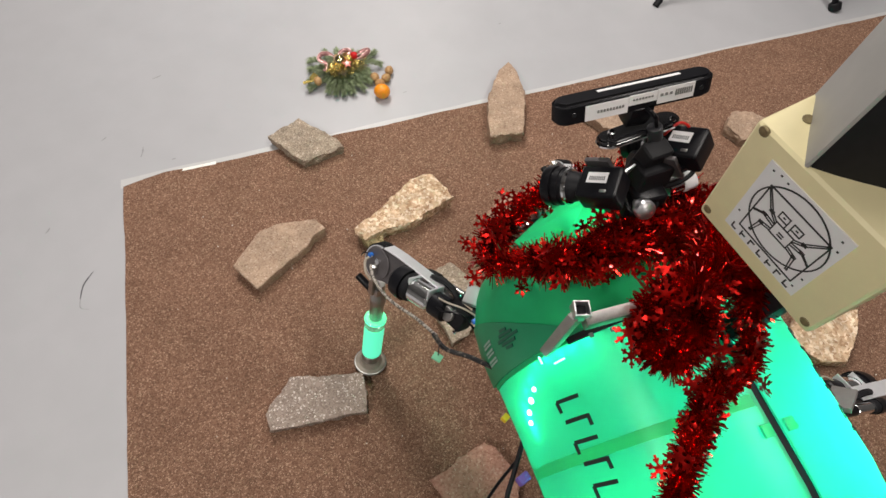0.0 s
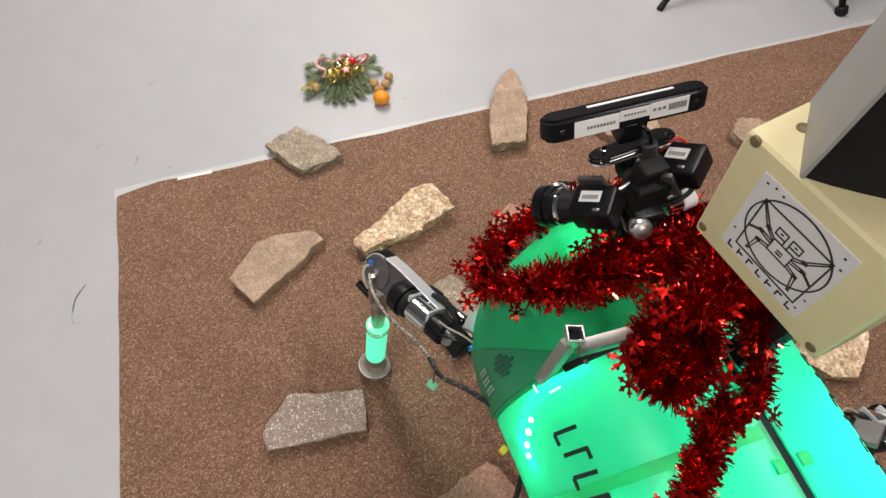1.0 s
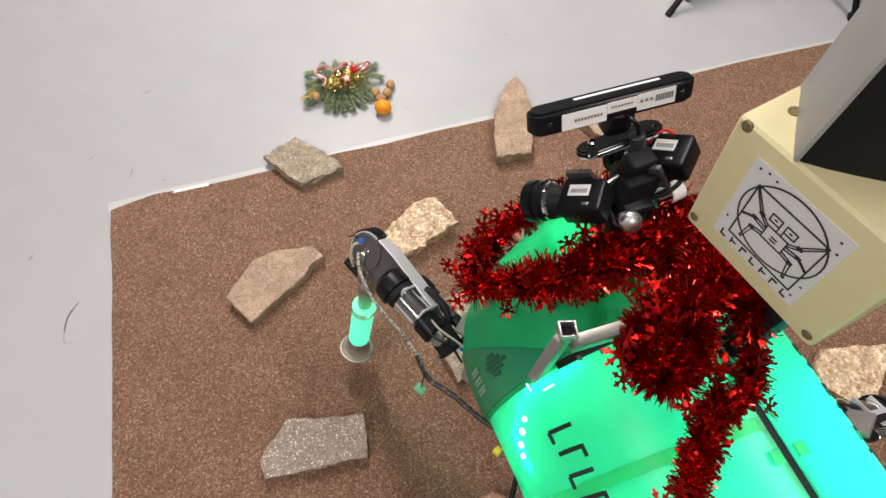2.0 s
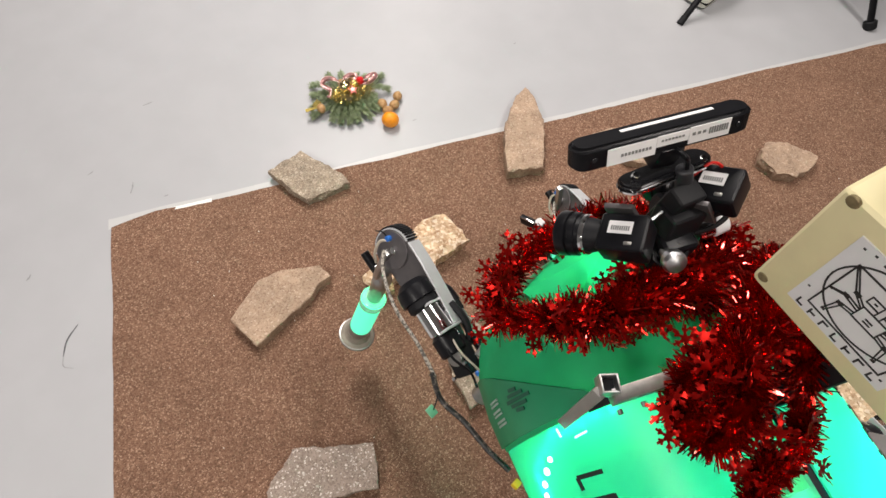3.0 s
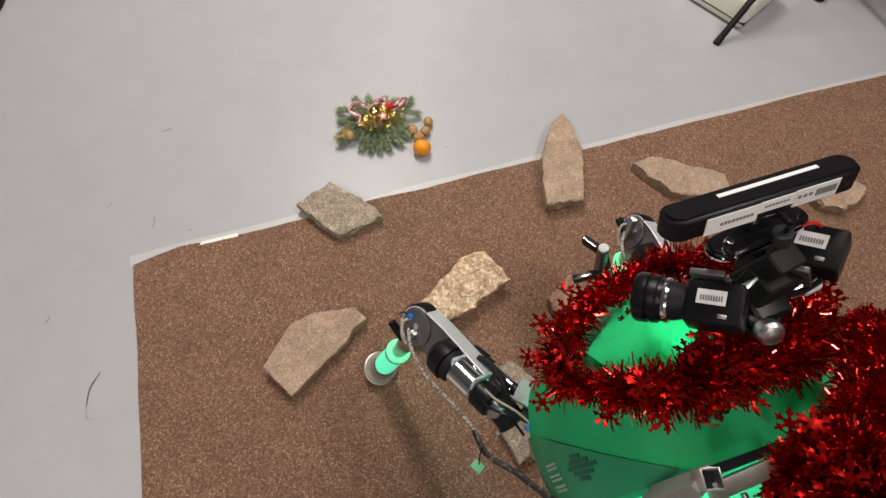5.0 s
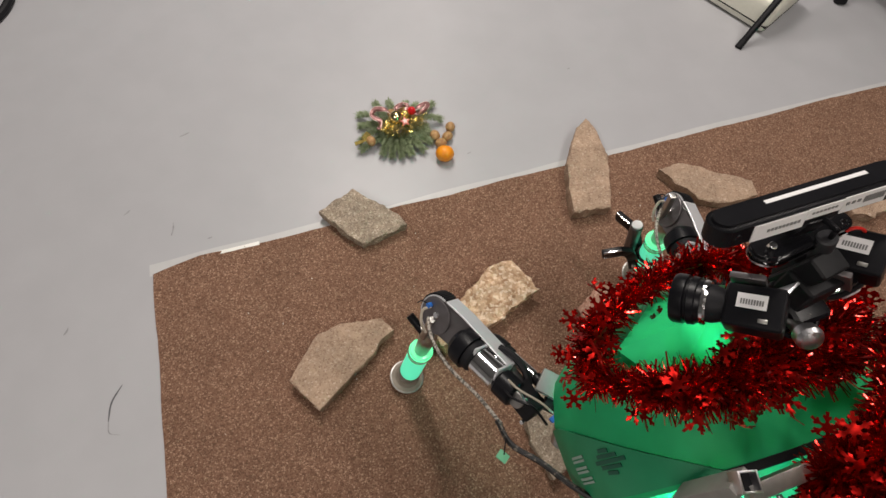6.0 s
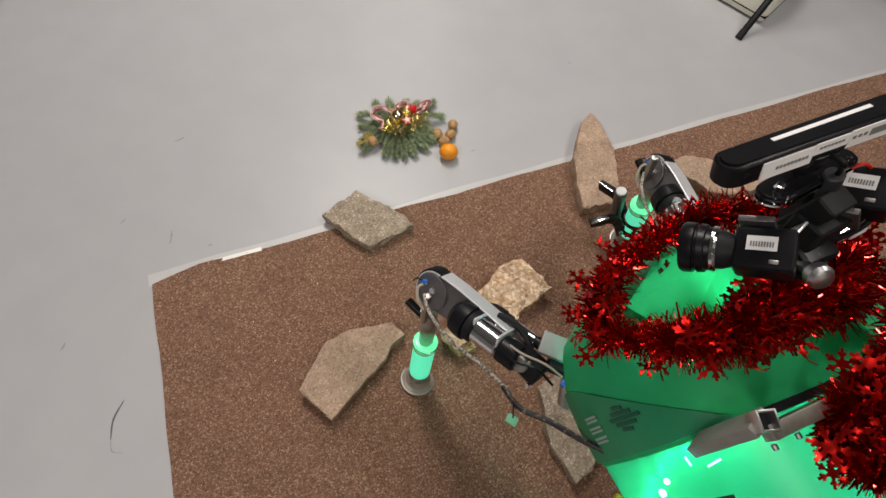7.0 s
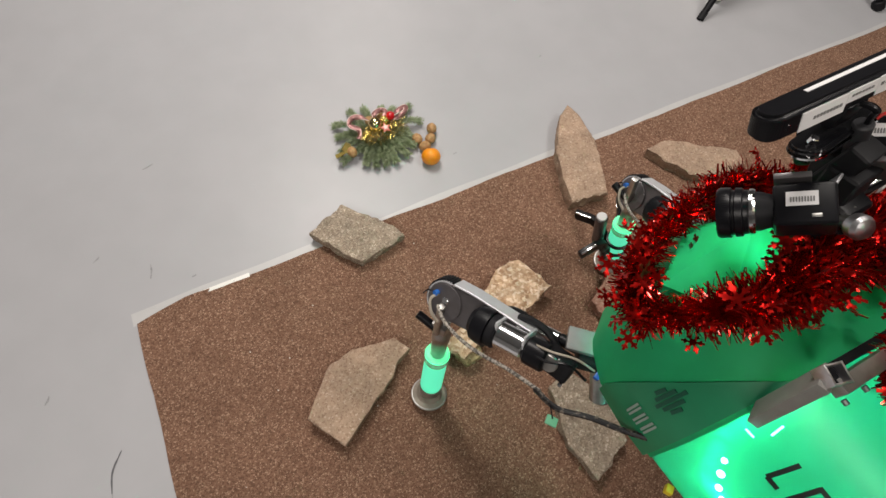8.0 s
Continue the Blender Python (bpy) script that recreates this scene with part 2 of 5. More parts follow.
def plate(outline, thick, m=None, bevel=0.0, bm=None, segs=1):
    """A flat plate: an outline in its xy plane, thick along z."""
    b = bmesh.new()
    low = [b.verts.new((x, y, 0)) for x, y in outline]
    f = b.faces.new(low)
    f.normal_update()
    if f.normal.z > 0:
        f.normal_flip()
    up = bmesh.ops.extrude_face_region(b, geom=[f])
    bmesh.ops.translate(b, verts=[v for v in up["geom"] if isinstance(v, bmesh.types.BMVert)], vec=(0, 0, thick))
    bmesh.ops.recalc_face_normals(b, faces=b.faces[:])
    if bevel:
        bmesh.ops.bevel(b, geom=b.edges[:], offset=bevel, segments=segs, affect="EDGES")
    b.transform(m or Matrix())
    return join(bm, b)


def ellipse(rx, ry, n=28, cx=0.0, cy=0.0):
    return [(cx + rx * math.cos(6.283185 * k / n), cy + ry * math.sin(6.283185 * k / n)) for k in range(n)]


def stadium(length, r, n=10):
    """A slot outline of the given whole length."""
    h = length / 2 - r
    return [(h + r * math.cos(a), r * math.sin(a)) for a in np.linspace(-1.5708, 1.5708, n)] + [(-h + r * math.cos(a), r * math.sin(a)) for a in np.linspace(1.5708, 4.7124, n)]


def frame_of(origin, ax, az):
    """A pose from an origin, its x axis and its z axis."""
    x, z = Vector(ax).normalized(), Vector(az).normalized()
    y = z.cross(x).normalized()
    x = y.cross(z)
    m = Matrix((x, y, z)).transposed().to_4x4()
    m.translation = origin
    return m


# ---- the setting ----
def flat_sheet(x0, y0, x1, y1, thick, z):
    return box(x1 - x0, y1 - y0, thick, pose((x0 + x1) / 2, (y0 + y1) / 2, z - thick / 2))


X0, X1, Y0, Y1, ROOM = -4.0, 6.0, -4.5, 6.5, 3.0
tagged(part("floor", flat_sheet(X0, Y0, X1, Y1, 0.1, 0.0), FLOOR), "smooth light grey epoxy hall floor with faint scuffs", "floor", kind="structure")
tagged(part("ceiling", flat_sheet(X0, Y0, X1, Y1, 0.1, ROOM + 0.1), WALL), "plain grey hall ceiling", "ceiling", kind="structure")
for name, a in (("wall_north", (X0, Y1, X1, Y1 + 0.15)), ("wall_south", (X0, Y0 - 0.15, X1, Y0)), ("wall_east", (X1, Y0 - 0.15, X1 + 0.15, Y1 + 0.15)), ("wall_west", (X0 - 0.15, Y0 - 0.15, X0, Y1 + 0.15))):
    tagged(part(name, flat_sheet(*a, ROOM + 0.2, ROOM + 0.1), WALL), "plain grey painted hall wall", "wall", kind="structure")


def ceiling_light():
    e = empty("ceiling_light")
    tagged(e, "long white fluorescent ceiling light fixture", "ceiling light", "ceiling lights")
    part("housing", box(0.36, 1.6, 0.04, pose(0, 0, 0.02), 0.006), WHITE, e)
    return e


first = ceiling_light()
first.matrix_basis = pose(*LAMPS[0][:2], 2.95)
for lx, ly, watts in LAMPS[1:]:
    copy_thing(first, pose(lx, ly, 2.95))


def carpet():
    """A cut felt sheet with wavy edges, one corner at the origin."""
    b = bmesh.new()
    nx, ny = 150, 90
    grid = []
    for i in range(nx + 1):
        row = []
        for j in range(ny + 1):
            x, y = 4.2 * i / nx, -2.6 * j / ny
            wob = noise.noise((x * 6, y * 6, 3.1)) * 0.004 + noise.noise((x * 25, y * 25, 7.7)) * 0.0015
            top = 0.013 + 0.038 * x + noise.noise((x * 4, 1.3, 0)) * 0.008 - 0.02 * max(0, 1 - x / 0.12)
            px = x - 0.012 * y * (1 - i / nx) + (wob if i == 0 else 0)
            z = 0.006 + 0.0022 * noise.noise((x * 3, y * 3, 0.5)) + 0.0012 * noise.noise((x * 14, y * 14, 2.5))
            row.append(b.verts.new((px, y + top * (1 - j / ny) + (wob if j == 0 else 0), max(z, 0.003))))
        grid.append(row)
    for i in range(nx):
        for j in range(ny):
            b.faces.new((grid[i][j], grid[i + 1][j], grid[i + 1][j + 1], grid[i][j + 1])).smooth = True
    rim = [e for e in b.edges if e.is_boundary]
    low = bmesh.ops.extrude_edge_only(b, edges=rim)
    for v in low["geom"]:
        if isinstance(v, bmesh.types.BMVert):
            v.co.z = 0.0006
    bmesh.ops.recalc_face_normals(b, faces=b.faces[:])
    return tagged(part("carpet", b, CARPET), "brown speckled needle-felt carpet sheet with cut edges", "carpet", kind="structure")


carpet()
CRUMB = mat("pale_crumb", (0.75, 0.7, 0.62), 0.6)


def crumbs():
    """Pale crumbs and lint strewn on the carpet."""
    b = bmesh.new()
    for _ in range(140):
        x, y, k = random.uniform(0.05, 2.6), random.uniform(-1.1, -0.02), random.uniform(0.0008, 0.0022)
        box(k * random.uniform(0.7, 1.8), k, k * 0.7, pose(x, y, 0.0085 + k * 0.3, random.uniform(0, 30), 0, random.uniform(0, 180)), 0, b)
    tagged(part("crumbs", b, CRUMB), "pale crumbs strewn on the brown carpet", "crumbs", kind="stuff")


crumbs()
# paler than the floor: the haze of light by the carpet, as colour
EDGEHAZE = mat("pale_edge_haze", (0.53, 0.53, 0.53), 0.45, grain=0.05, scale=30, stain=0.06)


def edge_glow():
    """A pale band that paints the whitish glow along the carpet's far edge."""
    b = bmesh.new()
    last = None
    for k in range(0, 121):
        x = -0.01 + 3.2 * k / 120
        y = 0.005 + 0.038 * x
        w = 0.026 + 0.006 * noise.noise((x * 5, 4.4, 0))
        now = (b.verts.new((x, y - 0.01, 0.001)), b.verts.new((x, y + w, 0.001)))
        if last:
            b.faces.new((last[0], now[0], now[1], last[1]))
        last = now
    return tagged(part("edge_glow_band", b, EDGEHAZE), "pale band along the carpet edge, a whitish glow put in as colour", "floor strip", kind="structure")


edge_glow()
STICKWHITE = mat("white_strip", (0.85, 0.84, 0.8), 0.5, grain=0.04)
tagged(part("plastic_strip", box(0.142, 0.011, 0.004, pose(0.19, 0.0185, 0.004, 0, 0, 1.5), 0.001), STICKWHITE), "short white plastic strip lying along the carpet edge", "plastic strip")
SCUFF = mat("dark_scuff", (0.13, 0.13, 0.14), 0.5, grain=0.3, scale=200)
SCUFFPALE = mat("pale_scuff", (0.33, 0.33, 0.34), 0.5, grain=0.3, scale=200)


def scuff(points, width, material, label):
    """A worn streak on the floor, a few tenths of a millimetre high."""
    line = spline(points, 6)
    b = bmesh.new()
    last = None
    for k, q in enumerate(line):
        way = (line[min(k + 1, len(line) - 1)] - line[max(k - 1, 0)]).normalized()
        side = Vector((-way.y, way.x, 0)) * width * (0.25 + 0.75 * math.sin(3.1416 * (k + 0.5) / len(line))) * (0.7 + 0.5 * random.random())
        now = (b.verts.new(q + side), b.verts.new(q - side))
        if last:
            b.faces.new((last[0], now[0], now[1], last[1]))
        last = now
    return tagged(part("floor_mark", b, material), label, "floor mark", kind="stuff")


scuff([(-0.078, -0.262, 0.0006), (-0.101, -0.297, 0.0006), (-0.108, -0.337, 0.0006)], 0.0022, SCUFF, "dark curved scuff on the grey floor")
scuff([(-0.108, -0.337, 0.0006), (-0.106, -0.362, 0.0006), (-0.085, -0.372, 0.0006)], 0.001, SCUFFPALE, "faint end of a scuff on the grey floor")
for sx, sy, ang, ln in ((0.1, 0.43, 20, 0.03), (-0.06, 0.2, 40, 0.02), (0.05, 0.12, 80, 0.04), (0.14, 0.07, 10, 0.012), (1.3, 0.42, 30, 0.012), (0.88, 0.17, 15, 0.014), (-0.2, -0.1, 60, 0.02)):
    dx, dy = ln * math.cos(radians(ang)) / 2, ln * math.sin(radians(ang)) / 2
    scuff([(sx - dx, sy - dy, 0.0006), (sx + 0.002, sy, 0.0006), (sx + dx, sy + dy, 0.0006)], 0.0022, SCUFFPALE, "faint grey scuff on the floor")


# ---- stones ----
def stone(outline, height, kind, label, tilt=(0, 0), seed=0, z=0.004, under=0.035, rough=1.0):
    """A broken slab: a jagged outline, a rough top and chipped sides that draw in below."""
    cx, cy = sum(p[0] for p in outline) / len(outline), sum(p[1] for p in outline) / len(outline)
    pts = []
    for k, p in enumerate(outline):
        q = outline[(k + 1) % len(outline)]
        n = max(2, int(math.dist(p, q) / 0.006))
        for s in range(n):
            u = s / n
            x, y = p[0] + (q[0] - p[0]) * u - cx, p[1] + (q[1] - p[1]) * u - cy
            j = rough * (0.004 * noise.noise((x * 30 + seed, y * 30, 0.3)) + 0.003 * noise.noise((x * 80 + seed, y * 80, 2.3)) + 0.0015 * noise.noise((x * 190 + seed, y * 190, 4.1)))
            r = math.hypot(x, y)
            pts.append((x * (1 + j / r), y * (1 + j / r)))
    b = bmesh.new()
    rings = []
    levels = [(1 - under, 0.0), (1 - under * 0.7, 0.2), (1 - under * 0.4, 0.45), (1 - under * 0.1, 0.7), (1.0, 0.9), (0.99, 0.985), (0.965, 1.0)] + [(0.965 - 0.083 * k, 1.0) for k in range(1, 11)]
    for s, h in levels:
        ring = []
        for x, y in pts:
            px, py = x * s, y * s
            r = math.hypot(px, py)
            if 0 < h < 0.95:
                chip = rough * (0.006 * noise.noise((px * 28 + seed, py * 28, h * 2.2)) + 0.0035 * noise.noise((px * 85 + seed, py * 85, h * 5)))
                px, py = px * (1 + chip / r), py * (1 + chip / r)
            pz = h * height * (1 + tilt[0] * x / 0.1 + tilt[1] * y / 0.1)
            if h > 0.8:
                pz += rough * (0.0045 * noise.noise((px * 16 + seed, py * 16, 1.7)) + 0.0022 * noise.noise((px * 60 + seed, py * 60, 5.2)) + 0.0011 * noise.noise((px * 170 + seed, py * 170, 8.2)))
            ring.append(b.verts.new((px, py, pz)))
        rings.append(ring)
    m = len(pts)
    for lo, hi in zip(rings, rings[1:]):
        for k in range(m):
            b.faces.new((lo[k], lo[(k + 1) % m], hi[(k + 1) % m], hi[k]))
    mid = b.verts.new((0, 0, sum(v.co.z for v in rings[-1]) / m))
    for k in range(m):
        b.faces.new((rings[-1][k], rings[-1][(k + 1) % m], mid))
    b.faces.new(rings[0][::-1])
    bmesh.ops.recalc_face_normals(b, faces=b.faces[:])
    ob = part("stone", b, STONES[kind])
    ob.matrix_basis = pose(cx, cy, z)
    return tagged(ob, label, "stone", "stones on the carpet")


stone([(0.425, 0.058), (0.527, 0.104), (0.56, 0.062), (0.627, -0.005), (0.638, -0.038), (0.517, -0.067)], 0.035, "grey", "flat grey-green stone slab at the carpet edge", seed=1)
stone([(0.285, -0.364), (0.364, -0.277), (0.421, -0.262), (0.517, -0.275), (0.538, -0.31), (0.505, -0.325), (0.483, -0.349), (0.42, -0.392), (0.339, -0.446)], 0.038, "brown", "flat light brown angular stone slab on the carpet", seed=2, rough=0.8)
stone([(0.613, -0.338), (0.685, -0.302), (0.782, -0.233), (0.803, -0.215), (0.867, -0.213), (0.895, -0.285), (0.907, -0.306), (0.83, -0.333), (0.771, -0.364), (0.7, -0.361), (0.635, -0.384)], 0.052, "tan", "rough tan stone with a craggy pale top", seed=3, under=0.1, rough=1.5)
stone([(1.242, 0.178), (1.254, 0.126), (1.244, 0.024), (1.205, -0.083), (1.182, -0.129), (1.078, -0.121), (1.096, -0.039), (1.133, 0.051), (1.193, 0.141)], 0.047, "brown", "long pointed brown stone reaching over the carpet edge", seed=4)
stone([(0.319, -0.764), (0.366, -0.718), (0.386, -0.693), (0.552, -0.727), (0.553, -0.776), (0.544, -0.818), (0.327, -0.804)], 0.034, "granite", "speckled grey-brown stone slab with a sparkling top", seed=5)
stone([(0.626, -0.325), (0.69, -0.316), (0.69, -0.353), (0.683, -0.388), (0.643, -0.394), (0.627, -0.365)], 0.038, "moss", "small mossy ochre stone", seed=6, under=0.08)
stone([(0.785, -0.512), (0.842, -0.498), (0.876, -0.55), (0.892, -0.599), (0.882, -0.674), (0.823, -0.699), (0.783, -0.716), (0.765, -0.635)], 0.036, "grey", "grey wedge-shaped stone slab under the robot", seed=7)
stone([(0.648, -0.999), (0.787, -0.956), (0.818, -0.993), (0.836, -1.034), (0.82, -1.1), (0.7, -1.12)], 0.037, "red", "reddish flat stone beside the robot", seed=8)
stone([(1.377, -0.044), (1.443, -0.036), (1.5, -0.067), (1.625, -0.146), (1.616, -0.193), (1.535, -0.196), (1.446, -0.164)], 0.036, "brown", "long flat beige stone slab on the carpet", seed=9)
stone([(1.826, -0.256), (1.89, -0.204), (1.962, -0.224), (2.018, -0.289), (1.987, -0.316), (1.905, -0.338), (1.852, -0.316)], 0.034, "brown", "wedge-shaped light brown stone", seed=10, tilt=(-0.2, 0.1), rough=1.3)
stone([(1.606, -0.933), (1.677, -0.878), (1.839, -0.907), (1.803, -0.958), (1.721, -1.021), (1.654, -1.003)], 0.038, "tan", "pale tan stone beside the robot's leg", seed=11)
stone([(0.98, -0.375), (1.056, -0.33), (1.123, -0.362), (1.089, -0.429), (1.01, -0.46)], 0.038, "red", "dull reddish stone in front of the robot", seed=12)


# ---- the walking robot: x right, y ahead, z up, on the ground below its head ----
CX = 0.015
HOOD = [(0.15, 0.06, 0.5, 0.58, -0.03), (0.125, 0.115, 0.48, 0.64, -0.026), (0.09, 0.168, 0.47, 0.664, -0.018), (0.04, 0.2, 0.465, 0.678, -0.005), (-0.02, 0.212, 0.46, 0.69, 0.006), (-0.068, 0.215, 0.46, 0.697, 0.013),
        (-0.15, 0.214, 0.46, 0.698, 0.02), (-0.3, 0.212, 0.46, 0.69, 0.028), (-0.45, 0.2, 0.46, 0.672, 0.028), (-0.55, 0.16, 0.48, 0.64, 0.028), (-0.6, 0.08, 0.5, 0.58, 0.028)]


def hood_at(y, a, out=0.0):
    """A point of the hood's skin at y, a degrees up from its left edge (90: the ridge)."""
    ys = [-h[0] for h in HOOD]
    w, lo, hi, cx = (float(np.interp(-y, ys, [h[k] for h in HOOD])) for k in (1, 2, 3, 4))
    c, s = math.cos(radians(a)), math.sin(radians(a))
    p = Vector((cx - w * c, y, lo + (hi - lo) * s))
    n = Vector((-c / w, 0, s / (hi - lo))).normalized()
    return p + n * out


def skin(y0, y1, a0, a1, out=0.0, ny=16, na=36, thick=0.003):
    """A curved panel that follows the hood. a0 and a1 may be functions of y."""
    b = bmesh.new()
    layers = []
    for o in (out, out - thick):
        rows = []
        for i in range(ny + 1):
            y = y0 + (y1 - y0) * i / ny
            lo = a0(y) if callable(a0) else a0
            hi = a1(y) if callable(a1) else a1
            rows.append([b.verts.new(hood_at(y, lo + (hi - lo) * j / na, o)) for j in range(na + 1)])
        layers.append(rows)
    top, low = layers
    for i in range(ny):
        for j in range(na):
            b.faces.new((top[i][j], top[i][j + 1], top[i + 1][j + 1], top[i + 1][j])).smooth = True
            b.faces.new((low[i][j], low[i + 1][j], low[i + 1][j + 1], low[i][j + 1])).smooth = True
    for i in range(ny):
        for j in (0, na):
            b.faces.new((top[i][j], top[i + 1][j], low[i + 1][j], low[i][j]))
    for j in range(na):
        for i in (0, ny):
            b.faces.new((top[i][j], top[i][j + 1], low[i][j + 1], low[i][j]))
    bmesh.ops.recalc_face_normals(b, faces=b.faces[:])
    return b


robot = empty("walking_robot")
tagged(robot, "six-legged walking robot with a glowing green hood and camera head", "robot")


def hood_parts():
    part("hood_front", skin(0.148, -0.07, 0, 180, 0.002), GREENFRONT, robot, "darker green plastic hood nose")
    part("hood_rear_left", skin(-0.066, -0.598, 0, 91.5, 0.0, 30), GREEN, robot, "glowing green translucent hood panel")
    part("hood_rear_right", skin(-0.066, -0.598, 94.5, 180, 0.0, 30), GREEN, robot, "glowing green translucent hood panel")
    part("seam", skin(-0.07, -0.598, 91.1, 94.9, -0.004, 20, 2), BLACKMATT, robot, "black gap between the hood panels")
    part("hood_joint", skin(-0.194, -0.208, 1, 90, 0.0012, 2), GREENSTRAP, robot, "green strap across the hood")
    for a in (89, 97):
        q = hood_at(-0.235, a, 0.003)
        part("hinge", box(0.012, 0.014, 0.004, Matrix.Translation(q), 0.001), GREENSTRAP, robot)
    part("hood_gap", skin(-0.064, -0.073, 48, 132, 0.0045, 2, 24), BLACKMATT, robot, "black gap between nose and rear panels")
    # the pleated peak in front of the head
    b = bmesh.new()
    apex = b.verts.new((-0.062, 0.086, 0.714))
    ring = [b.verts.new(p) for p in ((-0.15, 0.088, 0.638), (-0.126, 0.026, 0.668), (-0.02, 0.016, 0.692), (0.01, 0.1, 0.672), (-0.07, 0.135, 0.635))]
    for k in range(5):
        b.faces.new((apex, ring[k], ring[(k + 1) % 5]))
    b.faces.new(ring[::-1])
    bmesh.ops.recalc_face_normals(b, faces=b.faces[:])
    part("hood_peak", b, GREENPEAKLIT, robot, "folded green peak below the camera head, its glow put into a brighter green")
    # added emitter, hidden in the closed peak, brightens its facets from within
    part("light_strip", box(0.009, 0.006, 0.003, pose(-0.066, 0.066, 0.682), 0.0006), LED, robot, "unseen green lamp added inside the hood peak to brighten it")
    panel = part("side_panel", skin(0.034, -0.064, -2, lambda y: 4 + 52 * max(0.0, (0.034 - y) / 0.098) ** 0.75, 0.005, 20, 16), GREENDARK, robot, "dark green side panel with a pale emblem")
    return panel


side_panel = hood_parts()
EMBLEM = mat("emblem_dark", (0.005, 0.09, 0.05), 0.4)
PALEPRINT = mat("pale_print", (0.3, 0.42, 0.36), 0.5)


def decal(strokes, out, name, material, parent):
    """Bars on the hood, each from (y, degrees) to (y, degrees) and a half width in metres along y."""
    b = bmesh.new()
    for y0, a0, y1, a1, half in strokes:
        p0, p1 = hood_at(y0, a0), hood_at(y1, a1)
        side = (p1 - p0).cross(hood_at(y0, a0, 1.0) - p0).normalized() * half
        rows = []
        for k in range(7):
            u = k / 6
            q, up = hood_at(y0 + (y1 - y0) * u, a0 + (a1 - a0) * u, out), hood_at(y0 + (y1 - y0) * u, a0 + (a1 - a0) * u, out - 0.001)
            rows.append([b.verts.new(p) for p in (q - side, q + side, up + side, up - side)])
        for lo, hi in zip(rows, rows[1:]):
            for k in range(4):
                b.faces.new((lo[k], lo[(k + 1) % 4], hi[(k + 1) % 4], hi[k]))
        b.faces.new(rows[0])
        b.faces.new(rows[-1][::-1])
    bmesh.ops.recalc_face_normals(b, faces=b.faces[:])
    return part(name, b, material, parent)


# maker's mark: plain shapes
for k in range(3):
    y = -0.008 - 0.0135 * k
    decal([(y, 8.5, y, 15.5, 0.0016), (y - 0.005, 8.5, y - 0.005, 15.5, 0.0014)], 0.0068, "mark_block", PALEPRINT, side_panel)
for k in range(5):
    y = -0.008 - 0.0066 * k
    decal([(y, 21 + abs(k - 2) * 1.5, y - 0.002, 33 - abs(k - 2) * 2.5, 0.0023)], 0.0068, "mark_bar", EMBLEM, side_panel)
# the name on both sides of the hood: pairs of plain bars
for k in range(6):
    for lo, hi in ((33.5, 42.5), (129.5, 137.5)):
        y = -0.131 - 0.0262 * k
        foot = (lo, hi)[k % 2]
        decal([(y, lo, y - 0.002, hi, 0.0025), (y, foot, y - 0.014, foot, 0.0025)], 0.0016, "name_block", INK, robot)

# lights below the hood and the row of lamps along its shoulder
for x in (-0.12, 0.12):
    part("light_strip", box(0.03, 0.28, 0.01, pose(CX + x, -0.4, 0.54), 0.002), LED, robot, "green light strip under the hood")
part("light_strip", box(0.12, 0.02, 0.01, pose(CX, 0.03, 0.56), 0.002), LED, robot, "green light strip under the hood")
part("light_strip", box(0.03, 0.12, 0.008, pose(0.125, -0.25, 0.605), 0.002), LEDCYAN, robot, "blue-green light under the hood edge")
for k in range(12):
    q = hood_at(-0.076 - 0.011 * max(0, k - 4), 54 - 5.4 * min(k, 7), -0.009)
    part("light_dot", lathe([(-0.003, 0.002), (-0.001, 0.0035), (0.001, 0.0035), (0.003, 0.002)], Matrix.Translation(q), 10), LEDWHITE, robot, "bright green status lamp")
for y, a, r in ((-0.102, 26.5, 0.75), (-0.113, 22.5, 1.0), (-0.1255, 18.5, 0.9), (-0.138, 16.5, 0.8)):
    m = frame_of(hood_at(y, a, 0.0015), Vector((0, 1, 0)), hood_at(y, a, 1.0) - hood_at(y, a))
    part("light_dot", lathe([(-0.002, 0.0044 * r), (0.0, 0.0044 * r), (0.0012, 0.0034 * r), (0.0018, 0.0015 * r)], m, 14), LEDDOT, robot, "bright white-green status lamp")
part("light_bar", box(0.015, 0.002, 0.002, pose(-0.157, -0.0925, 0.652, 0, -22, 8), 0.0006), LEDSPOT, robot, "bright green lamp at the handle foot")
part("light_bar", box(0.002, 0.01, 0.002, pose(-0.176, -0.083, 0.64, 0, -30, 8), 0.0006), LEDSPOT, robot, "bright green lamp at the handle foot")

# chassis
# unseen pan, added so the hood lights don't spill onto the carpet
part("light_baffle", plate([(CX - 0.2, 0.06), (CX - 0.1, 0.135), (CX + 0.04, 0.135), (CX + 0.18, 0.06), (CX + 0.215, -0.1), (CX + 0.21, -0.4), (CX + 0.1, -0.585), (CX - 0.06, -0.585), (CX - 0.185, -0.4), (CX - 0.195, -0.1)], 0.006, pose(0, 0, 0.462), 0.001), BLACKMATT, robot, "unseen dark pan added under the hood to block its light")
part("chassis", box(0.26, 0.62, 0.1, pose(CX, -0.22, 0.41), 0.02), BLACKMATT, robot, "dark chassis under the hood")
part("side_rail", box(0.02, 0.6, 0.05, pose(CX - 0.14, -0.22, 0.42), 0.004), DARKALU, robot)
part("side_rail", box(0.02, 0.6, 0.05, pose(CX + 0.14, -0.22, 0.42), 0.004), DARKALU, robot)


